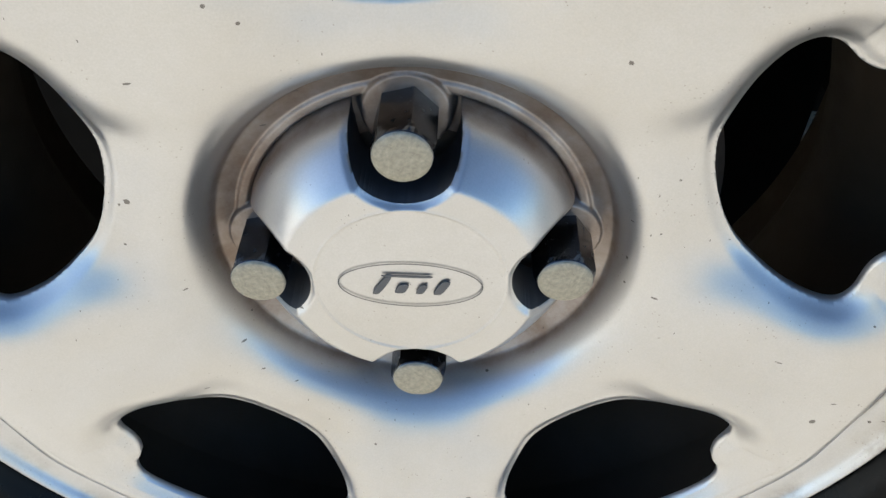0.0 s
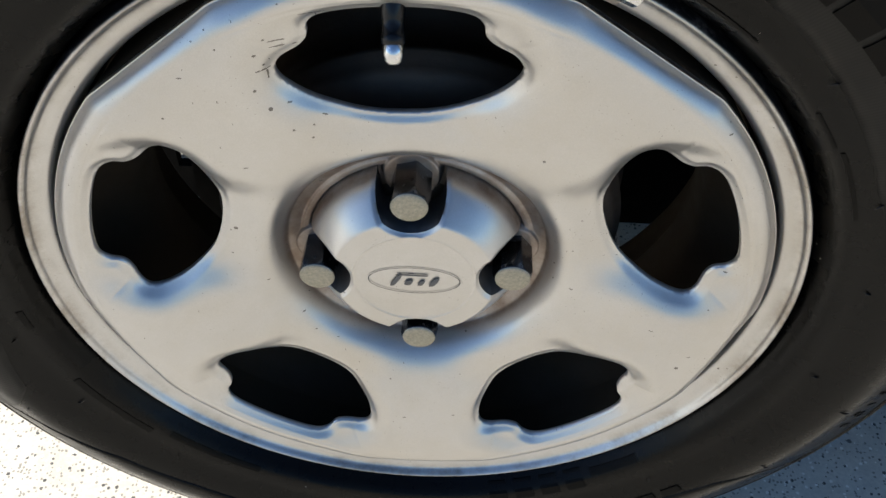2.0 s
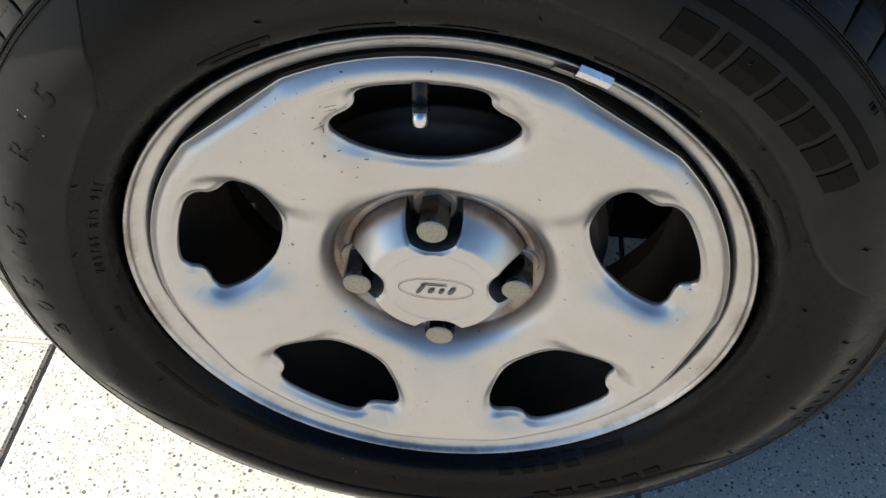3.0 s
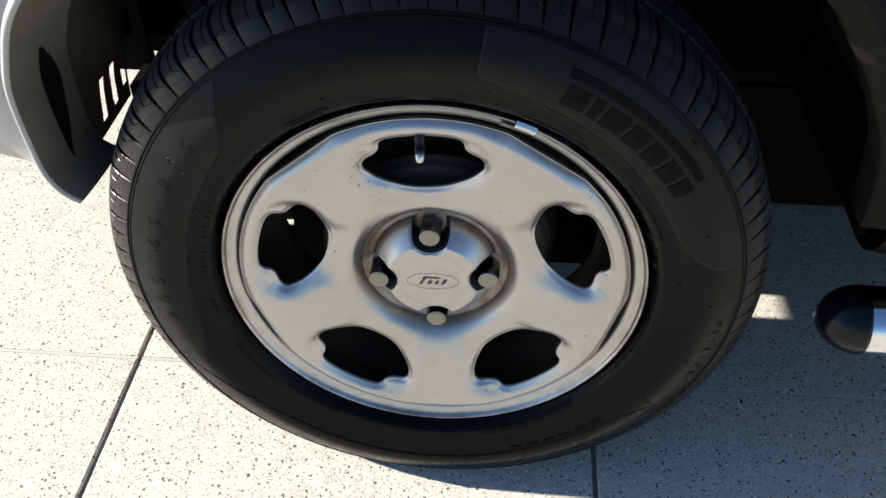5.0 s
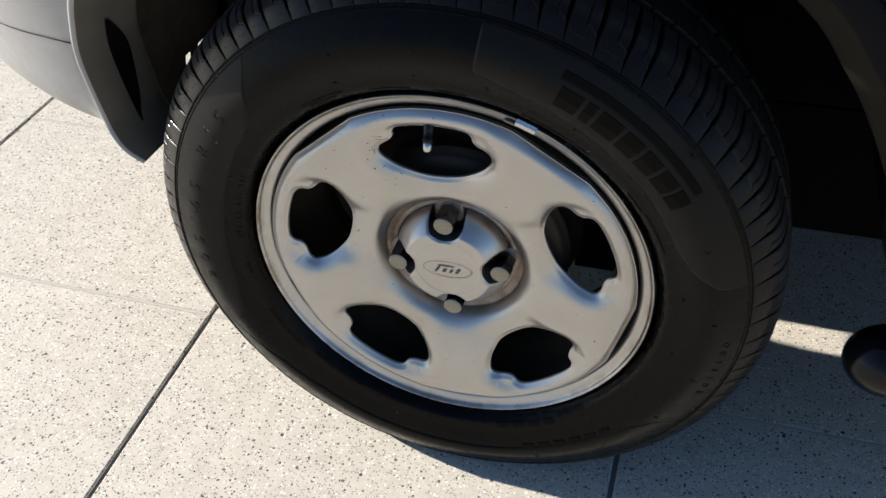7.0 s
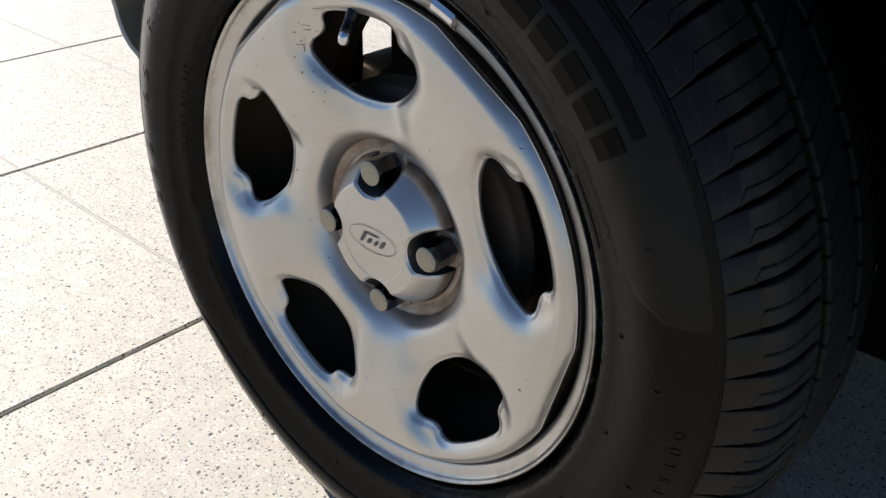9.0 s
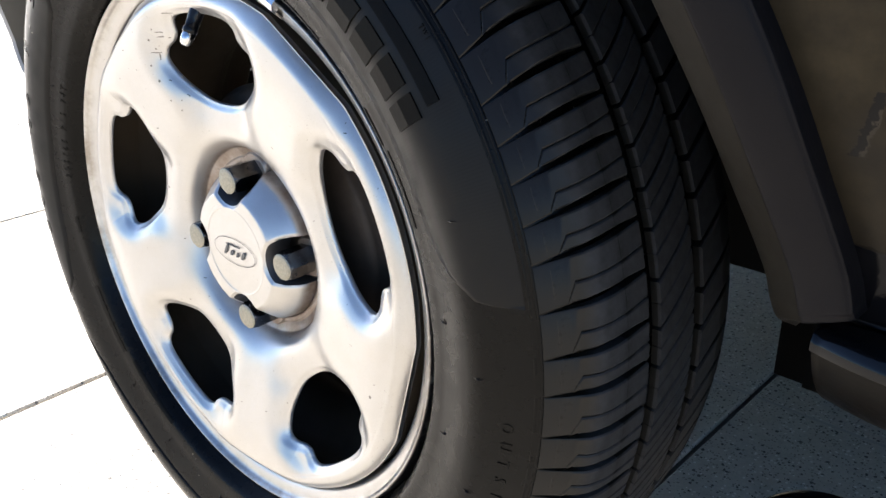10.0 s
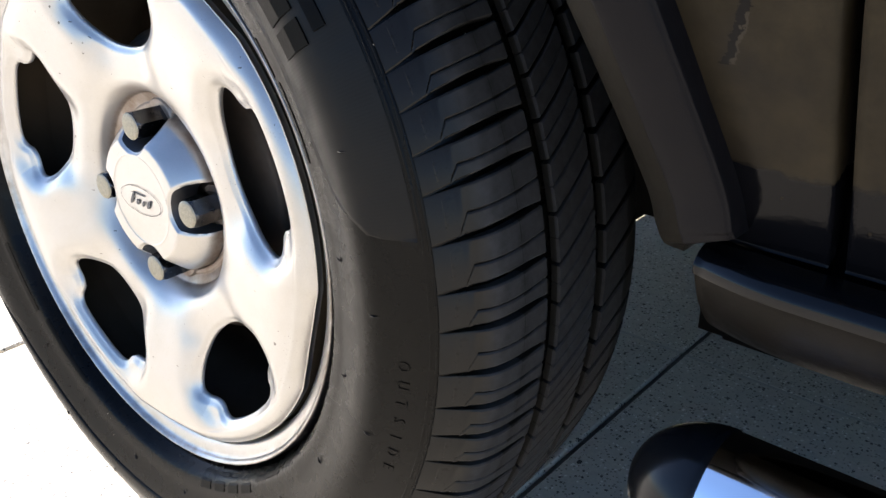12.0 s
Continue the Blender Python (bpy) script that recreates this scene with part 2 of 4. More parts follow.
SILL_GLOSS = plain("glossy black sill paint", (0.003, 0.003, 0.0035), 0.08, 0.0, 0.3, 60.0, 0.03, 600.0, spec=0.22)
SILL_DIRT = plain("black sill paint under dried splashes", (0.006, 0.0046, 0.0030), 0.42, 0.0, 0.75, 70.0, 0.2, 500.0, spec=0.07)
FLARE_PLASTIC = plain("dark grained cladding plastic", (0.0062, 0.0056, 0.0064), 0.45, 0.0, 0.2, 30.0, 0.25, 1400.0, spec=0.075)
# lip darker than GREY_PLASTIC: shade of its turned-away side is in the colour
LIP_PLASTIC = plain("dark lip plastic with shade in the colour", (0.11, 0.098, 0.078), 0.5, 0.0, 0.35, 30.0, 0.25, 1400.0, spec=0.15)
# brown of dust and of light bounced off the ground, both in the colour
FLARE_LIP = plain("dusty cladding lip plastic with ground bounce in the colour", (0.0105, 0.0088, 0.0062), 0.5, 0.0, 0.35, 30.0, 0.25, 1400.0, spec=0.09)
GREY_PLASTIC = plain("grained grey bumper plastic", (0.34, 0.33, 0.315), 0.45, 0.0, 0.15, 30.0, 0.25, 1400.0)
LINER = plain("black liner plastic", (0.0028, 0.0026, 0.0025), 0.75, 0.0, 0.3, 25.0, spec=0.05)
# browner than LINER: light bounced into the arch is in the colour
BROWN_LINER = plain("brown-black liner plastic with bounced light in it", (0.017, 0.0142, 0.010), 0.5, 0.0, 0.6, 18.0, 0.2, spec=0.15)
DARK_STEEL = plain("dusty cast iron", (0.085, 0.060, 0.042), 0.65, 0.4, 0.4, 60.0, 0.2)
RUSTY = plain("dusty tan exhaust steel", (0.34, 0.24, 0.16), 0.7, 0.2, 0.4, 30.0, 0.2)
TILE = terrazzo()
# darker than MORTAR: shade inside the sunk joints is in the colour
GROUT = plain("grey grout", (0.26, 0.245, 0.225), 0.9, 0.0, 0.5, 50.0, 0.5, 300.0)

# ---- mesh helpers ----


def mesh(name, verts, faces, material, smooth=True, sharp=0.0):
    data = bpy.data.meshes.new(name)
    data.from_pydata([tuple(map(float, v)) for v in verts], [], [tuple(map(int, f)) for f in faces])
    data.materials.append(material)
    if smooth:
        data.polygons.foreach_set("use_smooth", [True] * len(data.polygons))
    data.update()
    if sharp:
        data.set_sharp_from_angle(angle=sharp)
    return data


def part(name, data, parent=None, label="", m=None):
    ob = new(name, data)
    if parent:
        ob.parent = parent
    if m is not None:
        ob.matrix_basis = m
    return tagged(ob, label)


def lathe(profile, steps=180, start=0.0, end=2 * math.pi, bend=None):
    """Turns rows of (radius, y) about the hub's axis."""
    prof, whole = np.array(profile, float), abs(end - start) > 6.28
    ang = np.linspace(start, end, steps + (0 if whole else 1), endpoint=not whole)
    verts = np.stack([np.outer(np.cos(ang), prof[:, 0]), np.tile(prof[:, 1], (len(ang), 1)), np.outer(np.sin(ang), prof[:, 0])], -1).reshape(-1, 3)
    if bend:
        verts = bend(verts)
    n, faces = len(prof), []
    for a in range(steps):
        b = (a + 1) % len(ang)
        faces += [(a * n + i, a * n + i + 1, b * n + i + 1, b * n + i) for i in range(n - 1)]
    return verts, faces


def curve_through(points, steps):
    """A smooth line through rows of points (Catmull-Rom)."""
    p = np.array(points, float)
    p = np.vstack([2 * p[0] - p[1], p, 2 * p[-1] - p[-2]])
    out = []
    for i in range(1, len(p) - 2):
        for t in np.linspace(0, 1, steps, endpoint=False):
            a, b, c, d = p[i - 1 : i + 3]
            out.append(0.5 * (2 * b + (c - a) * t + (2 * a - 5 * b + 4 * c - d) * t * t + (3 * b - a - 3 * c + d) * t**3))
    return np.array(out + [p[-2]])


def step01(x):
    x = np.clip(x, 0, 1)
    return x * x * (3 - 2 * x)


def pressed(radii, turns, outside, height, depth):
    """A pressed sheet over a polar grid: cut where outside(x, z) < 0, raised towards the viewer by height(x, z), with an edge of that depth."""
    ang = np.linspace(0, 2 * math.pi, turns, endpoint=False)
    x, z = np.outer(radii, np.cos(ang)).ravel(), np.outer(radii, np.sin(ang)).ravel()
    field = outside(x, z)
    verts, faces, cut, rims = list(zip(x, z)), [], {}, []

    def crossing(a, b):
        key = (min(a, b), max(a, b))
        if key not in cut:
            t = field[a] / (field[a] - field[b])
            cut[key] = len(verts)
            verts.append((x[a] + t * (x[b] - x[a]), z[a] + t * (z[b] - z[a])))
        return cut[key]

    inside = field > 0
    for i in range(len(radii) - 1):
        for j in range(turns):
            quad = (i * turns + j, (i + 1) * turns + j, (i + 1) * turns + (j + 1) % turns, i * turns + (j + 1) % turns)
            flags = [inside[q] for q in quad]
            if all(flags):
                faces.append(quad)
            elif any(flags):
                ring, edge = [], []
                for k in range(4):
                    a, b = quad[k], quad[(k + 1) % 4]
                    if inside[a]:
                        ring.append(a)
                    if inside[a] != inside[b]:
                        c = crossing(a, b)
                        ring.append(c)
                        edge.append((c, inside[a]))
                if len(ring) > 2:
                    faces.append(tuple(ring))
                if len(edge) == 2:
                    rims.append((edge[0][0], edge[1][0]) if edge[0][1] else (edge[1][0], edge[0][0]))
    flat = np.array(verts)
    y = -height(flat[:, 0], flat[:, 1])
    out = [(px, py, pz) for (px, pz), py in zip(flat, y)]
    back = {}
    for a, b in rims:
        for v in (a, b):
            if v not in back:
                back[v] = len(out)
                out.append((out[v][0], out[v][1] + depth, out[v][2]))
        faces.append((b, a, back[a], back[b]))
    used = sorted({v for f in faces for v in f})
    at = {v: i for i, v in enumerate(used)}
    return [out[v] for v in used], [tuple(at[v] for v in f) for f in faces]


def far_from(line, x, z):
    """Signed distance to a closed line: negative inside."""
    p = np.stack([x, z], -1)
    best, odd = np.full(len(p), 1e9), np.zeros(len(p), bool)
    for a, b in zip(line, np.roll(line, -1, 0)):
        d = b - a
        t = np.clip(((p - a) @ d) / (d @ d), 0, 1)
        best = np.minimum(best, np.hypot(*(p - a - t[:, None] * d).T))
        cross = (a[1] > p[:, 1]) != (b[1] > p[:, 1])
        odd ^= cross & (p[:, 0] < (b[0] - a[0]) * (p[:, 1] - a[1]) / (b[1] - a[1] if b[1] != a[1] else 1e-12) + a[0])
    return np.where(odd, -best, best)


# ---- the car, its wheel first ----
car = tagged(new("car"), "parked black car with dusty paint and grey plastic cladding", "car")
WHEEL_AT = pose(0, 0, ZC) @ Matrix.Rotation(-ROLL, 4, "Y")

# window of the pressed wheel disc: degrees from its middle and radius in mm, one half
HALF_WINDOW = [(0, 107.5), (6, 108.8), (11.5, 113), (16, 121), (19.5, 131), (21.4, 142), (21.3, 150), (19.4, 154.5), (15.8, 157), (13.7, 161), (12.9, 167), (11.2, 171), (8, 172.3), (0, 172.5)]
half = curve_through(HALF_WINDOW, 5)
loop = np.vstack([half, half[-2:0:-1] * (-1, 1)])
WINDOW = np.stack([loop[:, 1] * np.sin(np.radians(loop[:, 0])), loop[:, 1] * np.cos(np.radians(loop[:, 0]))], -1) / 1000


def fold(x, z):
    """Lays the five alike sectors of the wheel onto the one at the top."""
    a = np.arctan2(x, z)
    a = (a + radians(36)) % radians(72) - radians(36)
    r = np.hypot(x, z)
    return r * np.sin(a), r * np.cos(a), a, r


def disc_edge(a):
    """Radius of the disc's outer edge: flats at the spokes."""
    off = np.abs(np.abs(a) - radians(36))
    chord = (0.1898 * math.cos(radians(11.5)) - 0.0006) / np.cos(off)
    gap = np.clip(0.5 + (0.1898 - chord) / 0.0022, 0, 1)
    return 0.1898 + (chord - 0.1898) * gap - 0.00035 * gap * (1 - gap)


NUT_ANGLES = [radians(90 + 90 * k) for k in range(4)]


def disc_cut(x, z):
    fx, fz, a, r = fold(x, z)
    return far_from(WINDOW, fx, fz)


SPOKE = np.array([(0.045, -0.031), (0.0595, -0.031), (0.0612, -0.0285), (0.0620, -0.0266), (0.0652, -0.0263), (0.0662, -0.0274), (0.0673, -0.0269), (0.0732, -0.0240), (0.0752, -0.0194), (0.0777, -0.0146), (0.0807, -0.0104), (0.0842, -0.0070), (0.0882, -0.0042), (0.0925, -0.0021), (0.0975, -0.0004), (0.1035, 0.0012),
                  (0.110, 0.0030), (0.13, 0.0072), (0.15, 0.0108), (0.165, 0.0123), (0.178, 0.0115)])
# how deep the metal lies under the spokes' height towards each window
DROP = np.array([(0.080, 0.0), (0.086, 0.0012), (0.093, 0.0040), (0.100, 0.0072), (0.107, 0.0098), (0.13, 0.0110), (0.15, 0.0100), (0.165, 0.0090), (0.170, 0.0078), (0.174, 0.0052), (0.178, 0.0026), (0.182, 0.0008), (0.188, 0.0)])
wide_half = curve_through([(0, 70.0), (7.5, 71.0), (9.5, 80), (11.0, 90), (13.2, 103), (16, 119), (19.5, 131), (21.4, 142), (21.3, 150), (20.5, 156), (18.5, 163), (16.5, 170), (14.5, 178), (12, 184), (0, 186)], 4)
wide_loop = np.vstack([wide_half, wide_half[-2:0:-1] * (-1, 1)])
HOLLOW = np.stack([wide_loop[:, 1] * np.sin(np.radians(wide_loop[:, 0])), wide_loop[:, 1] * np.cos(np.radians(wide_loop[:, 0]))], -1) / 1000


def raw_height(fx, fz, r):
    h = np.interp(r, SPOKE[:, 0], SPOKE[:, 1])
    return h - np.interp(r, DROP[:, 0], DROP[:, 1]) * (1 - step01((far_from(HOLLOW, fx, fz) + 0.004) / (0.0185 + 0.016 * (1 - step01((r - 0.085) / 0.045)))))


def blur(rows, sigma, step, axis):
    """Softens a height field along one axis; sigma in the units of step."""
    freq = np.fft.rfftfreq(rows.shape[axis], step)
    shape = [1, 1]
    shape[axis] = len(freq)
    keep = np.exp(-2 * (math.pi * freq.reshape(shape) * sigma) ** 2)
    return np.fft.irfft(np.fft.rfft(rows, axis=axis) * keep, rows.shape[axis], axis)


GRID_R, GRID_A = np.arange(0.045, 0.1925, 0.0005), np.radians(np.arange(-36, 36, 0.25))


def soft_field():
    """One sector of the pressed disc, its folds rounded as a press leaves them."""
    rr, aa = np.meshgrid(GRID_R, GRID_A, indexing="ij")
    raw = raw_height((rr * np.sin(aa)).ravel(), (rr * np.cos(aa)).ravel(), rr.ravel()).reshape(rr.shape)

    def radial(field, sigma):
        pad = 60
        ends = np.vstack([np.repeat(field[:1], pad, 0), field, np.repeat(field[-1:], pad, 0), field[::-1][:pad]])
        return blur(ends, sigma, 0.0005, 0)[pad : pad + len(field)]

    fine, wide = radial(raw, 0.0010), radial(raw, 0.0042)
    wide = np.vstack([blur(row[None, :], 0.0045 / r, radians(0.25), 1) for row, r in zip(wide, GRID_R)])
    soft = fine + (wide - fine) * step01((rr - 0.080) / 0.013)
    return raw + (soft - raw) * step01((rr - 0.0732) / 0.002)


FIELD = soft_field()


def disc_height(x, z):
    fx, fz, a, r = fold(x, z)
    u, v = (np.clip(r, GRID_R[0], GRID_R[-2]) - GRID_R[0]) / 0.0005, (a - GRID_A[0]) / radians(0.25)
    i, j = np.minimum(u.astype(int), len(GRID_R) - 2), v.astype(int) % len(GRID_A)
    u, v, k = u - i, v - v.astype(int), (j + 1) % len(GRID_A)
    h = (FIELD[i, j] * (1 - v) + FIELD[i, k] * v) * (1 - u) + (FIELD[i + 1, j] * (1 - v) + FIELD[i + 1, k] * v) * u
    # fine crease below the windows' outer edge
    h = h - 0.0003 * np.exp(-(((r - 0.1772) / 0.0006) ** 2)) * (1 - step01((np.abs(a) - radians(22)) / radians(5)))
    # the window's edge itself is turned in a little
    h = h - 0.0022 * (1 - step01(np.maximum(far_from(WINDOW, fx, fz), 0) / 0.0055))
    # short creases pressed beside each window's corners
    for side in (-1, 1):
        lie = (fx * side - 0.056) * math.cos(0.62) + (fz - 0.155) * math.sin(0.62)
        off = -(fx * side - 0.056) * math.sin(0.62) + (fz - 0.155) * math.cos(0.62)
        h = h - 0.00045 * np.exp(-((off / 0.0009) ** 2)) * np.exp(-((lie / 0.0085) ** 4))
    nut = np.min([np.hypot(x - 0.054 * math.cos(b), z - 0.054 * math.sin(b)) for b in NUT_ANGLES], axis=0)
    h = np.maximum(h, -0.0245 - 0.010 * step01((nut - 0.0146) / 0.0028) - 0.02 * (r > 0.0722))
    roll = np.clip((r - 0.1772) / 0.0108, 0, 1)
    return h - 0.0080 * roll**2


def disc_radii():
    rings = np.concatenate([np.linspace(0.045, 0.0590, 6)[:-1], np.linspace(0.0590, 0.09, 56)[:-1], np.linspace(0.09, 0.174, 84)[:-1], np.linspace(0.174, 0.1880, 24)])
    return rings


def wheel_disc():
    verts, faces = pressed(disc_radii(), 720, disc_cut, disc_height, 0.0035)
    v = np.array(verts)
    r, a = np.hypot(v[:, 0], v[:, 2]), fold(v[:, 0], v[:, 2])[2]
    grow = np.where(r > 0.174, (0.174 + (r - 0.174) * (disc_edge(a) - 0.174) / 0.014) / r, 1.0)
    v[:, 0] *= grow
    v[:, 2] *= grow
    # skirt of the disc's edge, turned back into the rim
    n = len(v)
    rim = [i for i in range(n) if r[i] > 0.18799]
    rim.sort(key=lambda i: math.atan2(v[i, 2], v[i, 0]))
    near, back, count = v[rim].copy(), v[rim].copy(), len(rim)
    near[:, 0] *= 0.9985
    near[:, 2] *= 0.9985
    near[:, 1] += 0.0045
    out = np.hypot(back[:, 0], back[:, 2])
    back[:, 0] *= 0.1865 / out
    back[:, 2] *= 0.1865 / out
    back[:, 1] = 0.031
    v = np.vstack([v, near, back])
    turn = [(i + 1) % count for i in range(count)]
    faces += [(rim[i], rim[turn[i]], n + turn[i], n + i) for i in range(count)]
    faces += [(n + i, n + turn[i], n + count + turn[i], n + count + i) for i in range(count)]
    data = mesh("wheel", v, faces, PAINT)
    # the silver skirt's back faces are drawn dark for the gap's shade
    data.materials.append(SHADED_STEEL)
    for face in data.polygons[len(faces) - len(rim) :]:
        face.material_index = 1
    return data


wheel = part("wheel", wheel_disc(), car, "silver-painted five-window steel wheel with chips and brake dust", WHEEL_AT)

RIM = curve_through([(0.1896, 0.0200), (0.1904, 0.0120), (0.1912, 0.0055), (0.1922, 0.0016), (0.1942, -0.0006), (0.1972, -0.0020), (0.2004, -0.0032), (0.2024, -0.0046), (0.2037, -0.0070), (0.2052, -0.0084), (0.2065, -0.0072), (0.2072, -0.0022), (0.2072, 0.0050), (0.2060, 0.012)], 5)
part("rim", mesh("rim", *lathe(RIM, 240), PAINT), wheel, "silver steel rim flange with scuffed lip")
BARREL = [(0.1897, 0.0198), (0.1885, 0.026), (0.1868, 0.034), (0.180, 0.045), (0.168, 0.055), (0.165, 0.088), (0.177, 0.108), (0.183, 0.113), (0.1835, 0.118), (0.186, 0.120), (0.188, 0.142), (0.1915, 0.147), (0.198, 0.150)]
part("rim_barrel", mesh("rim_barrel", *lathe(BARREL, 120), SHADED_STEEL), wheel, "sooty dark inner barrel of the rim")

# tyre
TYRE_MID = 0.075


def flatten(v):
    """Lets the tyre stand flat on the ground: the tread rounds softly into its foot."""
    v = np.array(v, float)
    low = ZC - 0.0005
    over = np.clip((v[:, 2] + low) / 0.005, -30, 30)
    v[:, 2] = np.where(over > 20, v[:, 2], -low + 0.005 * np.log1p(np.exp(np.minimum(over, 20))) * step01((over + 4) / 5))
    return v


SIDE = [(0.2050, 0.012), (0.2082, 0.0035), (0.2094, -0.0035), (0.2124, -0.0092), (0.2150, -0.0142), (0.2185, -0.0176), (0.2235, -0.0194), (0.2290, -0.0208), (0.2350, -0.0228), (0.2440, -0.0260), (0.2500, -0.0277), (0.2560, -0.0287), (0.2620, -0.0284), (0.2680, -0.0266), (0.2750, -0.0237), (0.2820, -0.0205), (0.2880, -0.0175), (0.2925, -0.0148), (0.2950, -0.0128), (0.2980, -0.0095), (0.3020, -0.0040), (0.3055, 0.0020), (0.3090, 0.010), (0.3120, 0.021), (0.3150, 0.042), (0.3170, TYRE_MID)]
CROWN = [(0.2940, -0.0142), (0.2965, -0.0127), (0.3005, -0.0099), (0.3060, -0.0060), (0.3110, -0.0018), (0.3150, 0.0022), (0.3182, 0.0078), (0.3206, 0.016), (0.3222, 0.030), (0.3236, 0.050), (0.3243, TYRE_MID)]


def tyre_profile():
    near = curve_through(SIDE, 5)
    far = near[-2::-1].copy()
    far[:, 1] = 2 * TYRE_MID - far[:, 1]
    return np.vstack([near, far])


def to_wheel(v):
    """The tyre is flat below in the world, not in the turned wheel."""
    turn = np.array(Matrix.Rotation(-ROLL, 3, "Y"))
    return flatten(np.array(v) @ turn.T) @ turn


part("tyre", mesh("tyre", *lathe(tyre_profile(), 240, bend=to_wheel), SIDEWALL), wheel, "black rubber tyre, dusty sidewall with raised lettering")

# centre cap with four scallops round the nuts
CAP = np.array([(0.0, 0.0010), (0.0312, 0.0009), (0.0322, 0.0019), (0.0334, 0.0022), (0.0346, 0.0014), (0.0380, 0.0014), (0.0432, 0.0013), (0.0450, 0.0009), (0.0470, -0.0008), (0.0500, -0.0040), (0.0535, -0.0082), (0.0565, -0.0122), (0.0590, -0.0162), (0.0604, -0.0205), (0.0612, -0.0280)])
CAP_LINE = curve_through(CAP, 6)


def cap_cut(x, z):
    return np.min([np.hypot(x - 0.054 * math.cos(a), z - 0.054 * math.sin(a)) - 0.0186 for a in NUT_ANGLES], axis=0)


def cap_height(x, z):
    return np.interp(np.hypot(x, z), CAP_LINE[:, 0], CAP_LINE[:, 1]) - 0.002 * (1 - step01(cap_cut(x, z) / 0.0022))


cap_rings = np.concatenate([np.linspace(0.0002, 0.031, 12)[:-1], np.linspace(0.031, 0.035, 9)[:-1], np.linspace(0.035, 0.0612, 66)])
cap_data = mesh("centre_cap", *pressed(cap_rings, 360, cap_cut, cap_height, 0.022), PAINT)
# scallop walls are drawn black: the pockets' shade is in their colour
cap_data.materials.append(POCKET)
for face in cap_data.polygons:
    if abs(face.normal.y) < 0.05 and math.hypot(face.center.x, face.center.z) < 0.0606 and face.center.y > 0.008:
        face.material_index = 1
centre_cap = part("centre_cap", cap_data, wheel, "round silver plastic centre cap with an oval outline")


def nut_mesh():
    """Hexagonal wheel nut with a chamfered end: rows of rings along its axis."""
    verts, faces, n = [], [], 48

    def radius(a, flat, rnd):
        hexed = flat / math.cos((a + math.pi / 6) % (math.pi / 3) - math.pi / 6)
        return min(hexed, rnd)

    rows = [(0.031, 0.0125, 0.0135), (0.026, 0.0125, 0.0135), (0.0245, 0.0096, 0.0112), (0.0055, 0.0096, 0.0112), (0.0032, 0.0096, 0.0107), (0.0012, 0.0099, 0.0099), (0.0009, 0.0097, 0.0097)]
    for y, flat, rnd in rows:
        verts += [(radius(a, flat, rnd) * math.cos(a), y, radius(a, flat, rnd) * math.sin(a)) for a in np.linspace(0, 2 * math.pi, n, endpoint=False)]
    for i in range(len(rows) - 1):
        faces += [(i * n + j, i * n + (j + 1) % n, (i + 1) * n + (j + 1) % n, (i + 1) * n + j) for j in range(n)]
    faces.append(tuple((len(rows) - 1) * n + j for j in range(n)))
    data = mesh("wheel_nut", verts, faces, NUT_STEEL, False)
    return data


def nut_face_mesh():
    return mesh("nut_face", *lathe([(0.0, -0.0002), (0.006, -0.0001), (0.0088, 0.0001), (0.0096, 0.0006), (0.0098, 0.0014)], 40), NUT_FACE)


nut_data, face_data = nut_mesh(), nut_face_mesh()
for k, a in enumerate(NUT_ANGLES):
    at = pose(0.054 * math.cos(a), 0, 0.054 * math.sin(a)) @ Matrix.Rotation(0.3 + 1.1 * k, 4, "Y")
    part("wheel_nut", nut_data, wheel, "dark steel wheel nut", at)
    part("nut_face", face_data, wheel, "dull yellow nut end", at)

# valve, balance weight, brake behind the windows
def spindle(profile, at, way, steps=32):
    """A turned part whose axis runs from a place along a way: rows of (radius, distance along it)."""
    verts, faces = lathe([(r, d) for r, d in profile], steps)
    turn = Vector((0, 1, 0)).rotation_difference(Vector(way).normalized()).to_matrix().to_4x4()
    return verts, faces, Matrix.Translation(at) @ turn


tip, way = Vector((0.0, -0.0162, 0.1528)), Vector((0.0, 0.55, 0.83))
v, f, m = spindle([(0.0, 0.0), (0.0022, 0.0003), (0.0035, 0.0016), (0.0040, 0.0034), (0.0043, 0.0038), (0.0045, 0.0080), (0.0041, 0.0085)], tip, way)
part("valve_cap", mesh("valve_cap", v, f, STEEL), wheel, "bright metal valve cap", m)
v, f, m = spindle([(0.0041, 0.0083), (0.0050, 0.0090), (0.0051, 0.0125), (0.0047, 0.0128), (0.0047, 0.0185), (0.0050, 0.0190), (0.0052, 0.025), (0.0056, 0.028), (0.0056, 0.030)], tip, way)
part("valve_stem", mesh("valve_stem", v, f, BLACK_PLASTIC), wheel, "black rubber valve stem", m)


def arc_block(a0, a1, rows, bend, steps=10):
    """A block along the rim: a closed section of (radius, y) swept between two angles, ends closed."""
    ang, n, verts, faces = np.linspace(a0, a1, steps), len(rows), [], []
    for a in ang:
        verts += [(r * math.cos(a), y, r * math.sin(a)) for r, y in rows]
    for k in range(steps - 1):
        faces += [(k * n + i, k * n + (i + 1) % n, (k + 1) * n + (i + 1) % n, (k + 1) * n + i) for i in range(n)]
    faces += [tuple(range(n)), tuple(range(len(verts) - 1, len(verts) - 1 - n, -1))]
    return (bend(verts) if bend else verts), faces


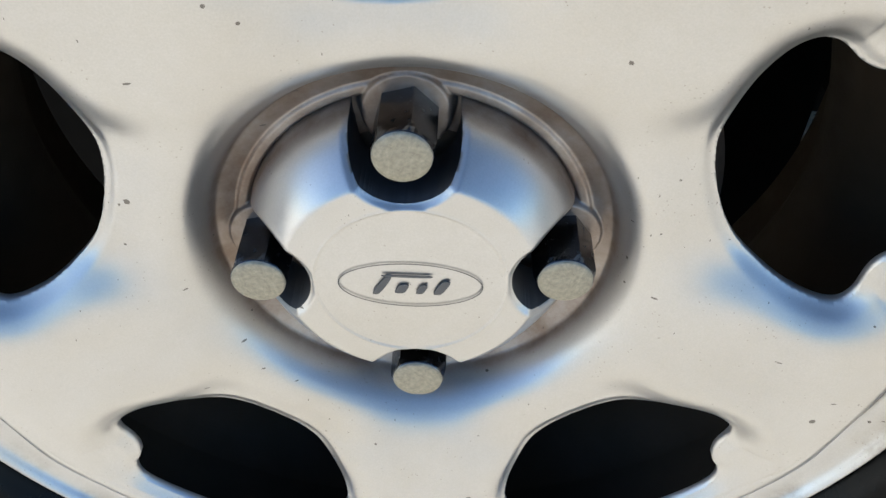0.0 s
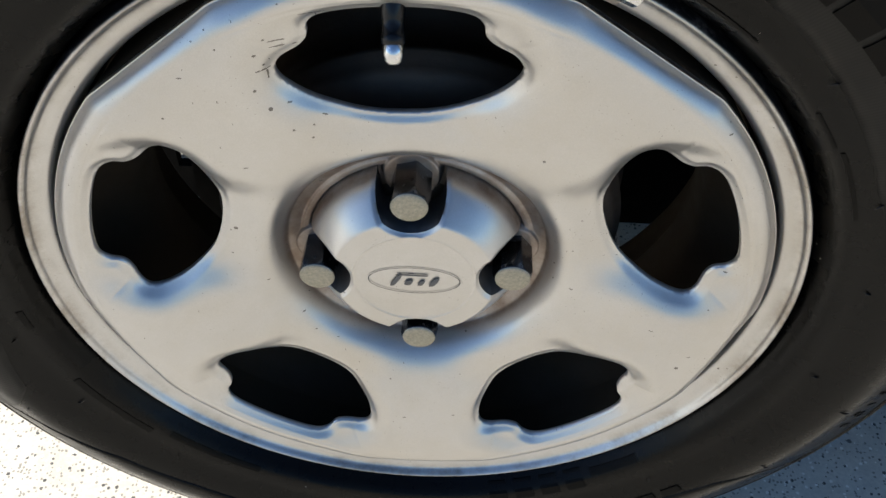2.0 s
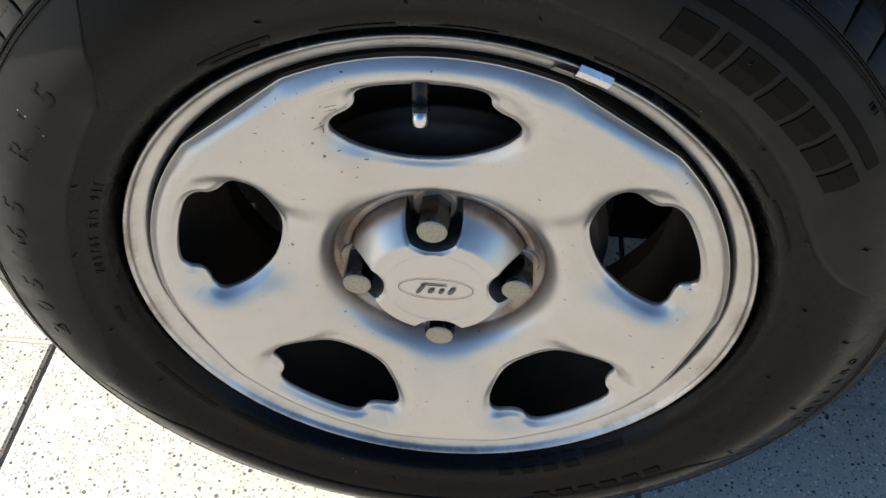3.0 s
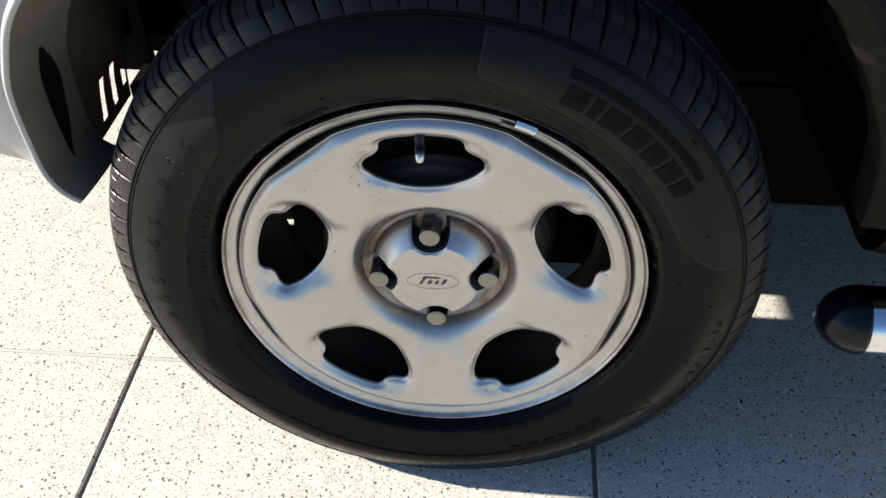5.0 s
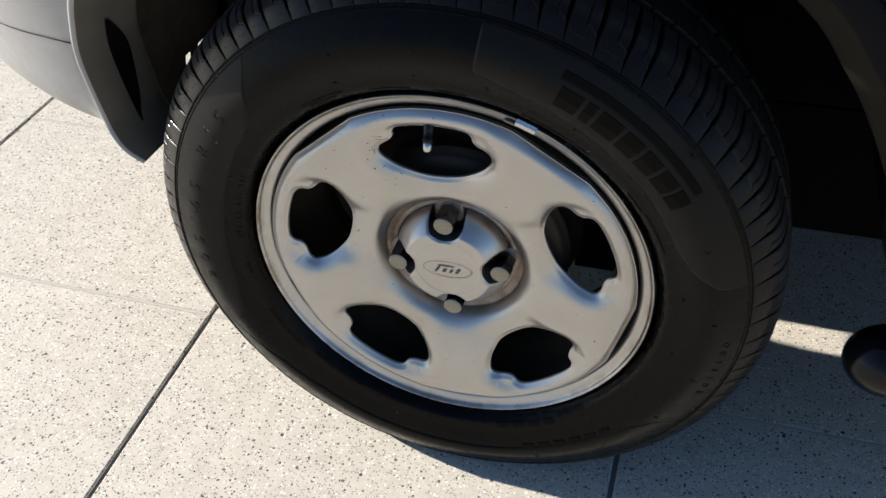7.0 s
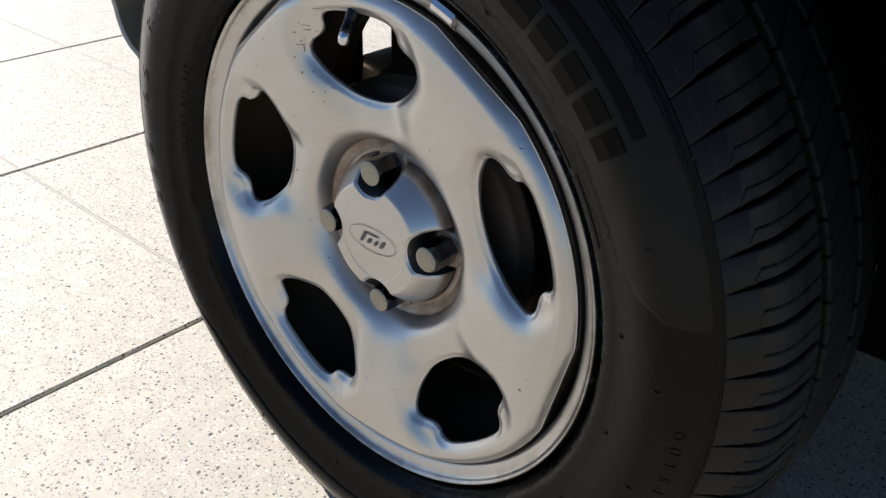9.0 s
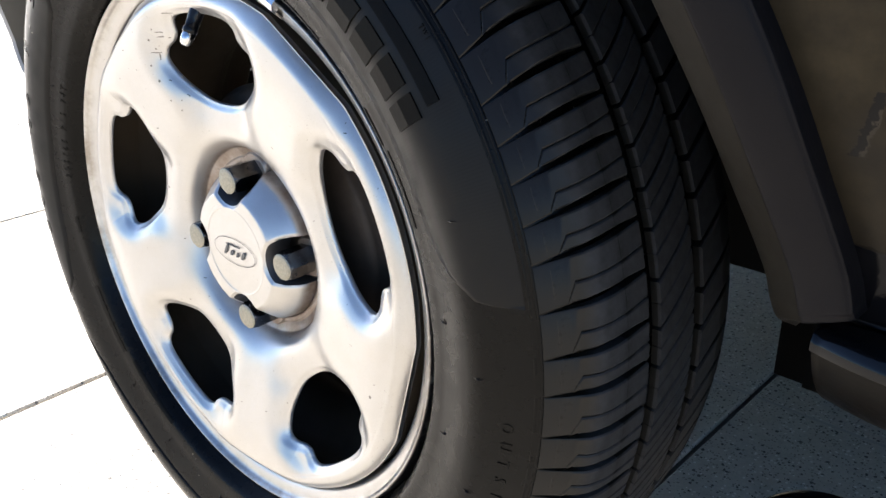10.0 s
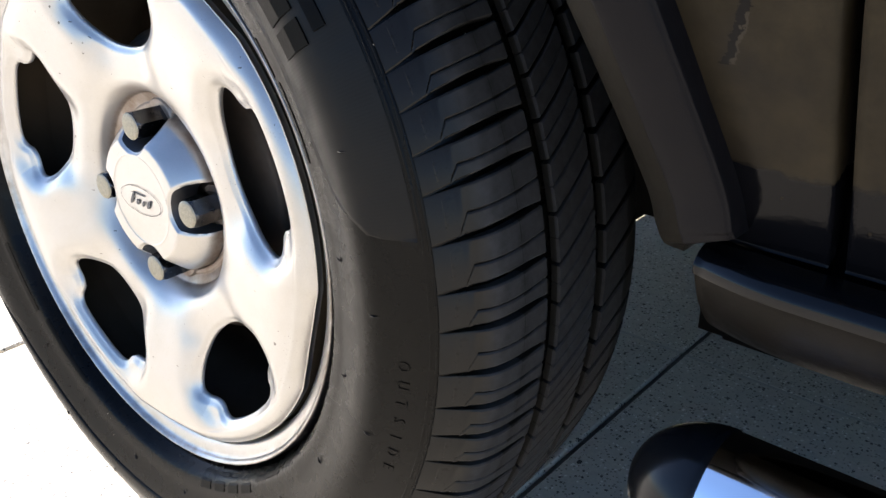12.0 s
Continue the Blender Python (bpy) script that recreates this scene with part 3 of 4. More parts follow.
weight_rows = [(0.2000, -0.0098), (0.2030, -0.0132), (0.2070, -0.0142), (0.2100, -0.0125), (0.2108, -0.0085), (0.2080, -0.0060)]
part("balance_weight", mesh("balance_weight", *arc_block(radians(61.6), radians(66.8), weight_rows, None), STEEL, False), wheel, "small silver balance weight clipped over the rim")
clip_rows = [(0.1935, -0.0010), (0.1975, -0.0048), (0.2015, -0.0092), (0.2010, -0.0080), (0.1965, -0.0028)]
part("weight_clip", mesh("weight_clip", *arc_block(radians(62.5), radians(69.5), clip_rows, None), DIRTY, False), wheel, "brown steel spring clip")
drum = [(0.0, 0.031), (0.036, 0.031), (0.056, 0.0315), (0.090, 0.034), (0.1085, 0.036), (0.1125, 0.040), (0.1130, 0.046), (0.1165, 0.047), (0.1165, 0.052), (0.1130, 0.053), (0.1130, 0.085), (0.122, 0.086), (0.122, 0.092), (0.0, 0.093)]
part("brake_drum", mesh("brake_drum", *lathe(drum, 96), DARK_STEEL), wheel, "dusty brown cast-iron brake drum")


# tread: rows of blocks in three pitch lengths that follow one another unevenly round the tyre
def pitch_lengths():
    seen = "SSMLMLLSMSM"
    rest = list("S" * 27 + "M" * 27 + "L" * 19)
    random.Random(11).shuffle(rest)
    size = {"S": 3.85, "M": 4.2, "L": 5.0}
    total = sum(size[c] for c in seen) + sum(size[c] for c in rest)
    return list(seen) + rest, {c: v * 360 / total for c, v in size.items()}


ORDER, PITCH = pitch_lengths()


def crown_half():
    near = curve_through(CROWN, 6)
    far = near[-2::-1].copy()
    far[:, 1] = 2 * TYRE_MID - far[:, 1]
    return np.vstack([near, far])


CROWN_LINE = crown_half()


def crown_at(y):
    return float(np.interp(y, CROWN_LINE[:, 1], CROWN_LINE[:, 0]))


def slant(y):
    """How far a groove of the outer shoulder has turned at this place across the tread, in degrees."""
    return float(np.interp(y, [-0.0142, -0.009, -0.0035, 0.006, 0.0205, 0.041], [0.0, 0.25, 0.5, 0.72, 1.02, 1.5]))


def groove(y):
    """Width of that groove in degrees: a thin cut on the flank, wide on the tread."""
    return float(np.interp(y, [-0.0142, -0.0092, -0.0040, 0.0056, 0.0152, 0.0288, 0.0397], [0.14, 0.34, 0.56, 0.76, 0.82, 0.70, 0.42]))


def tread_block(stations, lead, trail, depth):
    """One tread block: stations across the tread (radius, y), edge angles in degrees at each, with chamfered edges and walls down to the groove."""
    verts, faces = [], []
    for (r, y), a0, a1 in zip(stations, lead, trail):
        c = min(0.17, (a1 - a0) * 0.2)
        low = r - depth
        for a, rad in ((a0 - 0.03, low), (a0, r - 0.0008), (a0 + c, r), (a1 - c, r), (a1, r - 0.0008), (a1 + 0.03, low)):
            verts.append((rad * math.cos(radians(a)), y, rad * math.sin(radians(a))))
    n = len(stations)
    for i in range(n - 1):
        faces += [(6 * i + k, 6 * i + k + 1, 6 * i + 7 + k, 6 * i + 6 + k) for k in range(5)]
    faces += [tuple(range(5, -1, -1)), tuple(6 * (n - 1) + k for k in range(6))]
    return verts, faces


def both(one, two):
    off = len(one[0])
    return list(one[0]) + list(two[0]), list(one[1]) + [tuple(i + off for i in f) for f in two[1]]


def row_meshes(pitch):
    rows = []
    # outer shoulder: a fine sipe bends down into the groove at its outer end
    flank = [(crown_at(y), y) for y in (-0.0142, -0.0134, -0.0118, -0.0097, -0.0075, -0.0057)]
    top = [(crown_at(y), y) for y in (-0.0057, -0.0042, -0.0025, 0.0014, 0.0056, 0.0120, 0.0184, 0.0275, 0.0350, 0.0400)]
    lead = lambda ys: [slant(y) + groove(y) for _, y in ys]
    trail = lambda ys: [slant(y) + pitch for _, y in ys]
    cut = [slant(y) + groove(y) + 0.12 + (pitch * 0.50 - groove(y) - 0.12 + 6.0 * max(0.0, y - 0.0275)) * min(1, (y + 0.0057) / 0.0032) for _, y in top]
    whole = tread_block(flank, lead(flank), trail(flank), 0.0040)
    first = tread_block(top, lead(top), [a - 0.055 for a in cut], 0.0060)
    second = tread_block(top, [a + 0.055 for a in cut], trail(top), 0.0060)
    row = both(both(first, second), whole)
    # a fine raised stroke on the flank
    for y0, f0, f1 in ((-0.0092, 0.25, 0.88),):
        stroke = [(crown_at(y) + 0.00012, y) for y in (y0 - 0.0003, y0 + 0.0003)]
        row = both(row, tread_block(stroke, [slant(y) + pitch * f0 for _, y in stroke], [slant(y) + pitch * f1 for _, y in stroke], 0.0008))
    rows.append(row)
    # middle row, slanted on, each block cut by a curved sipe that ends inside it
    ys = [(crown_at(y), y) for y in (0.0515, 0.056, 0.062, 0.068, 0.074, 0.080, 0.0865)]
    skew = [(y - 0.0515) * 88 + 600 * (y - 0.0515) ** 2 for _, y in ys]
    rows.append(both(tread_block(ys, [a + 0.22 for a in skew], [a + pitch * 0.52 - 0.06 for a in skew], 0.0060),
                     tread_block(ys, [a + pitch * 0.52 + 0.06 for a in skew], [a + pitch - 0.22 for a in skew], 0.0060)))
    # inner shoulder
    ys = [(crown_at(y), y) for y in (0.0985, 0.108, 0.12, 0.132, 0.141, 0.1475, 0.152, 0.156, 0.160, 0.1640)]
    skew = [1.0 + (y - 0.0985) * 75 for _, y in ys]
    rows.append(tread_block(ys, [a + 0.35 for a in skew], [a + pitch - 0.35 for a in skew], 0.0060))
    return rows


def tread():
    shared = {}
    for letter, pitch in PITCH.items():
        rows = row_meshes(pitch)
        shared[letter] = [(v, f, mesh("tread_block", v, f, TREAD, True, 0.5)) for v, f in rows]
    at = -18.85
    for letter in ORDER:
        turn = Matrix.Rotation(-radians(at), 3, "Y")
        at += PITCH[letter]
        for verts, faces, data in shared[letter]:
            placed = np.array(verts) @ np.array(turn).T
            lowest = (placed @ np.array(Matrix.Rotation(-ROLL, 3, "Y")).T)[:, 2].min()
            if lowest < -0.232:
                part("tread_block", mesh("tread_block", to_wheel(placed), faces, TREAD, True, 0.5), wheel)
            else:
                part("tread_block", data, wheel, m=turn.to_4x4())


tread()

# narrow ribs round the shoulder
SIDE_LINE = curve_through(SIDE, 8)


def side_y(r):
    """Where the sidewall lies at this radius."""
    rows = SIDE_LINE[: int(len(SIDE_LINE) * 0.72)]
    return np.interp(r, rows[:, 0], rows[:, 1])


for at, rise in ((0.2928, 0.0010), (0.2898, 0.0007)):
    y = float(side_y(at))
    part("shoulder_rib", mesh("shoulder_rib", *lathe([(at - 0.0008, y + 0.0003), (at - 0.0003, y - rise), (at + 0.0003, y - rise), (at + 0.0008, y + 0.0003)], 200, bend=to_wheel), SIDEWALL), wheel)

# raised panels, lettering and bars on the sidewall
def side_panel(a0, a1, inner, outer, lift, steps=120, rows=10):
    """A slightly raised panel of the sidewall. inner: rows of (degrees, radius)."""
    deg = np.linspace(a0, a1, steps)
    inn = np.interp(deg, [d for d, _ in inner], [r for _, r in inner])
    verts, faces = [], []
    for a, r0 in zip(np.radians(deg), inn):
        for t in np.linspace(0, 1, rows):
            r = r0 + (outer - r0) * t
            verts.append((r * math.cos(a), float(side_y(r)) - lift, r * math.sin(a)))
        verts.append((r0 * math.cos(a), float(side_y(r0)) + 0.0004, r0 * math.sin(a)))
    n = rows + 1
    for i in range(steps - 1):
        faces += [(i * n + k, i * n + k + 1, (i + 1) * n + k + 1, (i + 1) * n + k) for k in range(rows - 1)]
        faces.append((i * n, (i + 1) * n, (i + 1) * n + rows, i * n + rows))
    for i in (0, steps - 1):
        faces.append(tuple(i * n + k for k in range(rows)) + (i * n + rows,))
    return to_wheel(verts), faces


RIGHT_PANEL = [(8.0, 0.2880), (8.2, 0.277), (9.2, 0.2635), (10.4, 0.2585), (12.2, 0.2475), (14.6, 0.2398), (17.5, 0.2348), (23, 0.2320), (40, 0.2330), (60, 0.2355), (70, 0.2392), (78, 0.2455)]
LEFT_PANEL = [(124, 0.2880), (125.9, 0.2754), (130, 0.2532), (135.2, 0.2393), (143.8, 0.2350), (166, 0.2345), (179, 0.2368), (187.8, 0.2390), (197.6, 0.2480), (200.6, 0.2646), (202, 0.2880)]
FOOT_PANEL = [(-160, 0.2880), (-157.4, 0.2755), (-150.7, 0.2620), (-143, 0.2530), (-130, 0.2485), (-60, 0.2480), (-47, 0.2510), (-41, 0.2545), (-35.5, 0.2645), (-33, 0.2880)]
for edge, stuff in ((RIGHT_PANEL, PANEL), (LEFT_PANEL, PANEL), (FOOT_PANEL, SIDEWALL)):
    part("sidewall_panel", mesh("sidewall_panel", *side_panel(edge[0][0], edge[-1][0], edge, 0.2880, 0.0003), stuff), wheel, "slightly raised panel of the sidewall")


def glyph(char, size):
    """The outline of one character of the built-in font as a flat mesh, middle at 0."""
    data = bpy.data.curves.new("glyph", "FONT")
    data.body, data.size, data.align_x, data.resolution_u = char, size, "CENTER", 3
    ob = bpy.data.objects.new("glyph", data)
    scene.collection.objects.link(ob)
    bpy.context.view_layer.update()
    flat = bpy.data.meshes.new_from_object(ob.evaluated_get(bpy.context.evaluated_depsgraph_get()))
    verts, faces = [tuple(v.co) for v in flat.vertices], [tuple(p.vertices) for p in flat.polygons]
    edges = {}
    for face in faces:
        for a, b in zip(face, face[1:] + face[:1]):
            edges[(a, b)] = True
    rim = [(a, b) for a, b in edges if (b, a) not in edges]
    bpy.data.objects.remove(ob)
    bpy.data.curves.remove(data)
    bpy.data.meshes.remove(flat)
    return verts, faces, rim


def lettering(text, start, end, radius, high, wide=1.0, lift=0.0006, label=""):
    """Characters set one by one along the sidewall, clockwise, tops outwards. Angles in degrees of the wheel."""
    for k, char in enumerate(text):
        if char == " ":
            continue
        mid = radians(start + (end - start) * (k + 0.5) / len(text))
        gv, gf, rim = glyph(char, high / 0.70)
        verts, n = [], len(gv)
        for raise_by in (lift, -0.0004):
            for x, y, _ in gv:
                r = radius + y
                a = mid - x * wide / r
                verts.append((r * math.cos(a), float(side_y(r)) - raise_by, r * math.sin(a)))
        faces = gf + [(a, b, n + b, n + a) for a, b in rim]
        part("sidewall_letter", mesh("sidewall_letter", to_wheel(verts), faces, LETTER, False), wheel, label)


lettering("OUTSIDE", -5.2, -23.0, 0.2742, 0.0062, 0.95, label="raised rubber letters")
lettering("205/65 R15 94T", 174.0, 150.6, 0.2178, 0.0060, 0.8, label="raised rubber size marking")
lettering("205/65 R15", 188.5, 135.0, 0.2585, 0.0135, 1.25, 0.0007, label="large raised rubber size marking")
lettering("TWI", 38.6, 36.6, 0.2850, 0.0026, 0.8, 0.0010, label="small wear mark letters")


def bar(a0, a1, r0, r1, lift=0.0009):
    """A plain raised bar where lettering cannot be copied."""
    steps, verts, faces = max(3, int(abs(a1 - a0) / 1.5)), [], []
    for a in np.radians(np.linspace(a0, a1, steps)):
        for r, up in ((r0, -0.0004), (r0, lift), ((r0 + r1) / 2, lift), (r1, lift), (r1, -0.0004)):
            verts.append((r * math.cos(a), float(side_y(r)) - up, r * math.sin(a)))
    for i in range(steps - 1):
        faces += [(5 * i + k, 5 * i + k + 1, 5 * i + 6 + k, 5 * i + 5 + k) for k in range(4)]
    faces += [(0, 1, 2, 3, 4), tuple(range(5 * steps - 1, 5 * steps - 6, -1))]
    return mesh("sidewall_bar", to_wheel(verts), faces, MARK, False)


def bars(rows):
    for row in rows:
        part("sidewall_bar", bar(*row), wheel)


# the maker's large mark: one bar a letter under a long bar
bars([(a0, a1, 0.2480, 0.2665, 0.0012) for a0, a1 in ((62.2, 57.8), (56.8, 54.9), (53.9, 49.2), (48.2, 44.1), (43.1, 39.2), (38.2, 34.3), (33.3, 30.2))])
bars([(63.0, 31.0, 0.2715, 0.2780, 0.0012)])
# the tyre's model mark and small lines of print
bars([(-46.2 - 4.6 * k, -49.4 - 4.6 * k, 0.2435, 0.2485) for k in range(6)])
bars([(-60.2 - 4.9 * k, -63.6 - 4.9 * k, 0.2125, 0.2225, 0.0007) for k in range(4)])
bars([(-49.0, -58.5, 0.2135, 0.2165, 0.0006), (110.5, 118.5, 0.2180, 0.2200, 0.0005), (108.5, 120.0, 0.2215, 0.2235, 0.0005), (92.0, 102.0, 0.2160, 0.2195, 0.0005), (79.0, 86.5, 0.2165, 0.2190, 0.0005),
      (66.5, 49.0, 0.2185, 0.2200, 0.0005), (36.5, 30.5, 0.2195, 0.2210, 0.0005), (29.5, 18.0, 0.2215, 0.2235, 0.0005), (-122.0, -140.0, 0.2165, 0.2200, 0.0005), (-143.0, -160.0, 0.2205, 0.2245, 0.0005), (187.0, 183.0, 0.2190, 0.2225, 0.0005)])

# short rubber whiskers left from the mould
whisker = mesh("rubber_whisker", *([(-0.0002, 0, -0.0034), (0.0002, 0, -0.0034), (0.0004, -0.0011, 0.0), (0.0001, -0.0011, 0.0005), (-0.0001, 0, 0.0034), (0.0002, 0, 0.0032)], [(0, 1, 2, 3), (3, 2, 5, 4), (0, 3, 4), (1, 5, 2)]), BLACK_PLASTIC, False)
rnd = random.Random(4)
for k in range(19):
    for r, off in ((0.2330, 5.5), (0.2615, 2.4)):
        a = radians(103.8 - 17.6 * k + off + rnd.uniform(-1.5, 1.5))
        if r > 0.25 and k % 5 == 4:
            continue
        at = Matrix.Translation((r * math.cos(a), float(side_y(r)) - 0.0002, r * math.sin(a))) @ Matrix.Rotation(-a + rnd.uniform(0.6, 2.2), 4, "Y")
        part("rubber_whisker", whisker, wheel, m=at)

# plain oval badge outline on the cap: thin dark groove lines
def oval_line(w, h, thick, y, steps=72):
    verts, faces = [], []
    for a in np.linspace(0, 2 * math.pi, steps, endpoint=False):
        for k in (-0.5, 0.5):
            verts.append(((w + k * thick) * math.cos(a), y, (h + k * thick) * math.sin(a)))
    faces = [(2 * i, 2 * i + 1, (2 * i + 3) % (2 * steps), (2 * i + 2) % (2 * steps)) for i in range(steps)]
    return mesh("badge_outline", verts, faces, BADGE, False)


BADGE = plain("dark engraved line", (0.09, 0.085, 0.08), 0.6, 0.0, 0.3, 400.0)
part("badge_outline", oval_line(0.0252, 0.0103, 0.0005, -0.0015), wheel, "thin dark oval outline on the cap", Matrix.Rotation(ROLL, 4, "Y"))


def slanted(x, z, wide, high, lean):
    """A plain leaning bar with soft corners, sunk into the cap: middle, size and lean in metres."""
    line = []
    for a in np.linspace(0, 2 * math.pi, 24, endpoint=False):
        c, d = math.cos(a), math.sin(a)
        u, w = wide / 2 * abs(c) ** 0.6 * np.sign(c), high / 2 * abs(d) ** 0.6 * np.sign(d)
        line.append((x + u + lean * w / high, z + w))
    n = len(line)
    verts = [(px, -0.0016, pz) for px, pz in line] + [(px * 0.97 + x * 0.03, -0.0019, pz * 0.94 + z * 0.06) for px, pz in line]
    return verts, [tuple(range(2 * n - 1, n - 1, -1))] + [(i, (i + 1) % n, n + (i + 1) % n, n + i) for i in range(n)]


for row in ((-0.0100, -0.0004, 0.0030, 0.0092, 0.0050), (-0.0012, 0.0046, 0.0180, 0.0011, 0.0010), (-0.0030, -0.0016, 0.0040, 0.0046, 0.0020), (0.0040, -0.0016, 0.0030, 0.0046, 0.0020), (0.0110, -0.0006, 0.0036, 0.0070, 0.0036)):
    part("badge_bar", mesh("badge_bar", *slanted(*row), BADGE, False), wheel, "small dark bar of the badge", Matrix.Rotation(ROLL, 4, "Y"))

# ---- body round the wheel ----


def dusty_paint():
    m = Nodes("black car paint under brown dust")
    sep = m.node("ShaderNodeSeparateXYZ", {"Vector": m.coords})
    dust = m.ramp(m.noise(18.0, 7.0, 0.62), [(0.30, 0.30), (0.65, 0.85)])
    # splashes have washed the dust off along an uneven line
    line = m.math("ADD", sep.outputs["Z"], m.math("MULTIPLY", m.math("SUBTRACT", m.noise(28.0, 5.0), 0.5), 0.014))
    line = m.math("ADD", line, m.math("MULTIPLY", m.math("SUBTRACT", m.noise(140.0, 3.0), 0.5), 0.006))
    keep = m.node("ShaderNodeMapRange", {"Value": line, "From Min": 0.4235, "From Max": 0.4265}).outputs[0]
    fac = m.math("MULTIPLY", dust, keep)
    drops = m.math("MULTIPLY", m.math("LESS_THAN", m.cells(160.0), 0.12), m.math("GREATER_THAN", m.noise(30.0, 3.0), 0.55))
    fac = m.math("MAXIMUM", fac, m.math("MULTIPLY", drops, 0.5))
    # a scuff wiped through the dust, with a pale dusty flank
    at = m.node("ShaderNodeVectorMath", {0: m.coords, 1: (0.4265, -0.03, 0.480)}, operation="SUBTRACT").outputs["Vector"]
    at = m.node("ShaderNodeSeparateXYZ", {"Vector": at})
    ragged = m.math("MULTIPLY", m.math("SUBTRACT", m.noise(260.0, 4.0, 0.7), 0.5), 0.007)
    across = m.math("ADD", m.math("ADD", m.math("MULTIPLY", at.outputs["X"], 0.945), m.math("MULTIPLY", at.outputs["Z"], -0.327)), ragged)
    inside = m.math("MULTIPLY", m.math("LESS_THAN", m.math("ABSOLUTE", at.outputs["Z"]), 0.0135), m.math("LESS_THAN", m.math("ABSOLUTE", across), 0.0016))
    flank = m.math("MULTIPLY", m.math("LESS_THAN", m.math("ABSOLUTE", m.math("ADD", at.outputs["Z"], 0.003)), 0.010), m.math("LESS_THAN", m.math("ABSOLUTE", m.math("SUBTRACT", across, 0.0022)), 0.0006))
    fac = m.math("MULTIPLY", fac, m.math("SUBTRACT", 1.0, m.math("MULTIPLY", inside, 0.9)))
    col = m.mix(fac, (0.003, 0.003, 0.0037), m.mix(m.noise(55.0, 6.0, 0.7), (0.009, 0.0068, 0.0038), (0.055, 0.042, 0.024)))
    col = m.mix(m.math("MULTIPLY", flank, 0.35), col, (0.06, 0.05, 0.038))
    m.put(Base_Color=col, Roughness=m.mix(fac, (0.09, 0.09, 0.09), (0.7, 0.7, 0.7)), Specular_IOR_Level=m.mix(fac, (0.09, 0.09, 0.09), (0.05, 0.05, 0.05)))
    m.bump(m.noise(400.0, 5.0), 0.1, 0.0008)
    return m.mat


CAR_PAINT = dusty_paint()


def prism(outline, y0, y1):
    """A slab whose outline lies in x and z."""
    n = len(outline)
    verts = [(x, y0, z) for x, z in outline] + [(x, y1, z) for x, z in outline]
    faces = [tuple(range(n)), tuple(range(2 * n - 1, n - 1, -1))] + [(i, n + i, n + (i + 1) % n, (i + 1) % n) for i in range(n)]
    return verts, faces


def box(x0, x1, y0, y1, z0, z1):
    return prism([(x0, z0), (x1, z0), (x1, z1), (x0, z1)], y0, y1)


def sweep(stations):
    """A skin over rows of points of equal number."""
    s = np.array(stations, float)
    k, n = s.shape[:2]
    faces = [(i * n + j, i * n + j + 1, (i + 1) * n + j + 1, (i + 1) * n + j) for i in range(k - 1) for j in range(n - 1)]
    return s.reshape(-1, 3), faces


# the arch's edge: x, y, height; the body tucks in towards its foot
RIGHT_EDGE = [(0.3985, 0.022, 0.3720), (0.3925, 0.0135, 0.3775), (0.389, 0.0095, 0.388), (0.386, 0.004, 0.405), (0.3765, -0.012, 0.440), (0.3645, -0.030, 0.480), (0.348, -0.042, 0.518), (0.327, -0.048, 0.558), (0.306, -0.050, 0.590), (0.270, -0.050, 0.633), (0.19, -0.050, 0.690), (0.09, -0.050, 0.722), (0.0, -0.050, 0.730)]
LEFT_EDGE = [(-0.316, -0.012, 0.391), (-0.329, -0.018, 0.408), (-0.337, -0.020, 0.428), (-0.3405, -0.020, 0.452), (-0.343, -0.020, 0.491), (-0.342, -0.020, 0.520), (-0.334, -0.021, 0.548), (-0.323, -0.022, 0.575), (-0.304, -0.024, 0.601), (-0.27, -0.028, 0.635), (-0.19, -0.034, 0.690), (-0.09, -0.042, 0.722), (0.0, -0.050, 0.730)]


def flare(edge, section):
    """Cladding along the arch: a section of (outwards, deeper) set along the arch's edge."""
    line = curve_through(edge, 8)
    rows = []
    for k, p in enumerate(line):
        along = line[min(k + 1, len(line) - 1)] - line[max(k - 1, 0)]
        out = np.array([along[2], 0, -along[0]]) * (1 if edge is RIGHT_EDGE else -1)
        out = out / np.hypot(out[0], out[2])
        slim = (0.45 + 0.55 * math.sqrt(1 - (1 - min(1, k / 9)) ** 2)) if edge is RIGHT_EDGE else 1.0
        rows.append([p + out * o * slim + np.array([0, y + 0.3 * (1 - slim) * o, 0.35 * o * (1 - slim)]) for o, y in section])
    return sweep(rows)


lip_section = curve_through([(0.020, 0.085), (0.002, 0.050), (0.0, 0.022), (0.0005, 0.0115), (0.0025, 0.0070), (0.0175, -0.0036), (0.0190, -0.0046)], 4)
right_section = curve_through([(0.0190, -0.0046), (0.0205, -0.0053), (0.0270, -0.0050), (0.0355, -0.0030), (0.0390, -0.0008), (0.0402, 0.004), (0.0402, 0.040)], 4)
for kind, section, stuff, words in (("wheel_arch_flare", right_section, FLARE_PLASTIC, "dark grey grained plastic wheel-arch cladding"), ("flare_lip", lip_section, FLARE_LIP, "dusty brown bevelled lip of the cladding")):
    v, f = flare(RIGHT_EDGE, section)
    f.append(tuple(range(len(section) - 1, -1, -1)))
    part(kind, mesh(kind, v, f, stuff), car, words)


def tucked(skin):
    """The bumper's lower half leans in towards its foot."""
    v, f = skin
    v = np.array(v, float)
    lean = np.clip((0.583 - v[:, 2]) * 0.30, 0.0, 0.043)
    return v + lean[:, None] * np.array([-0.687, 1.0, -0.678]), f


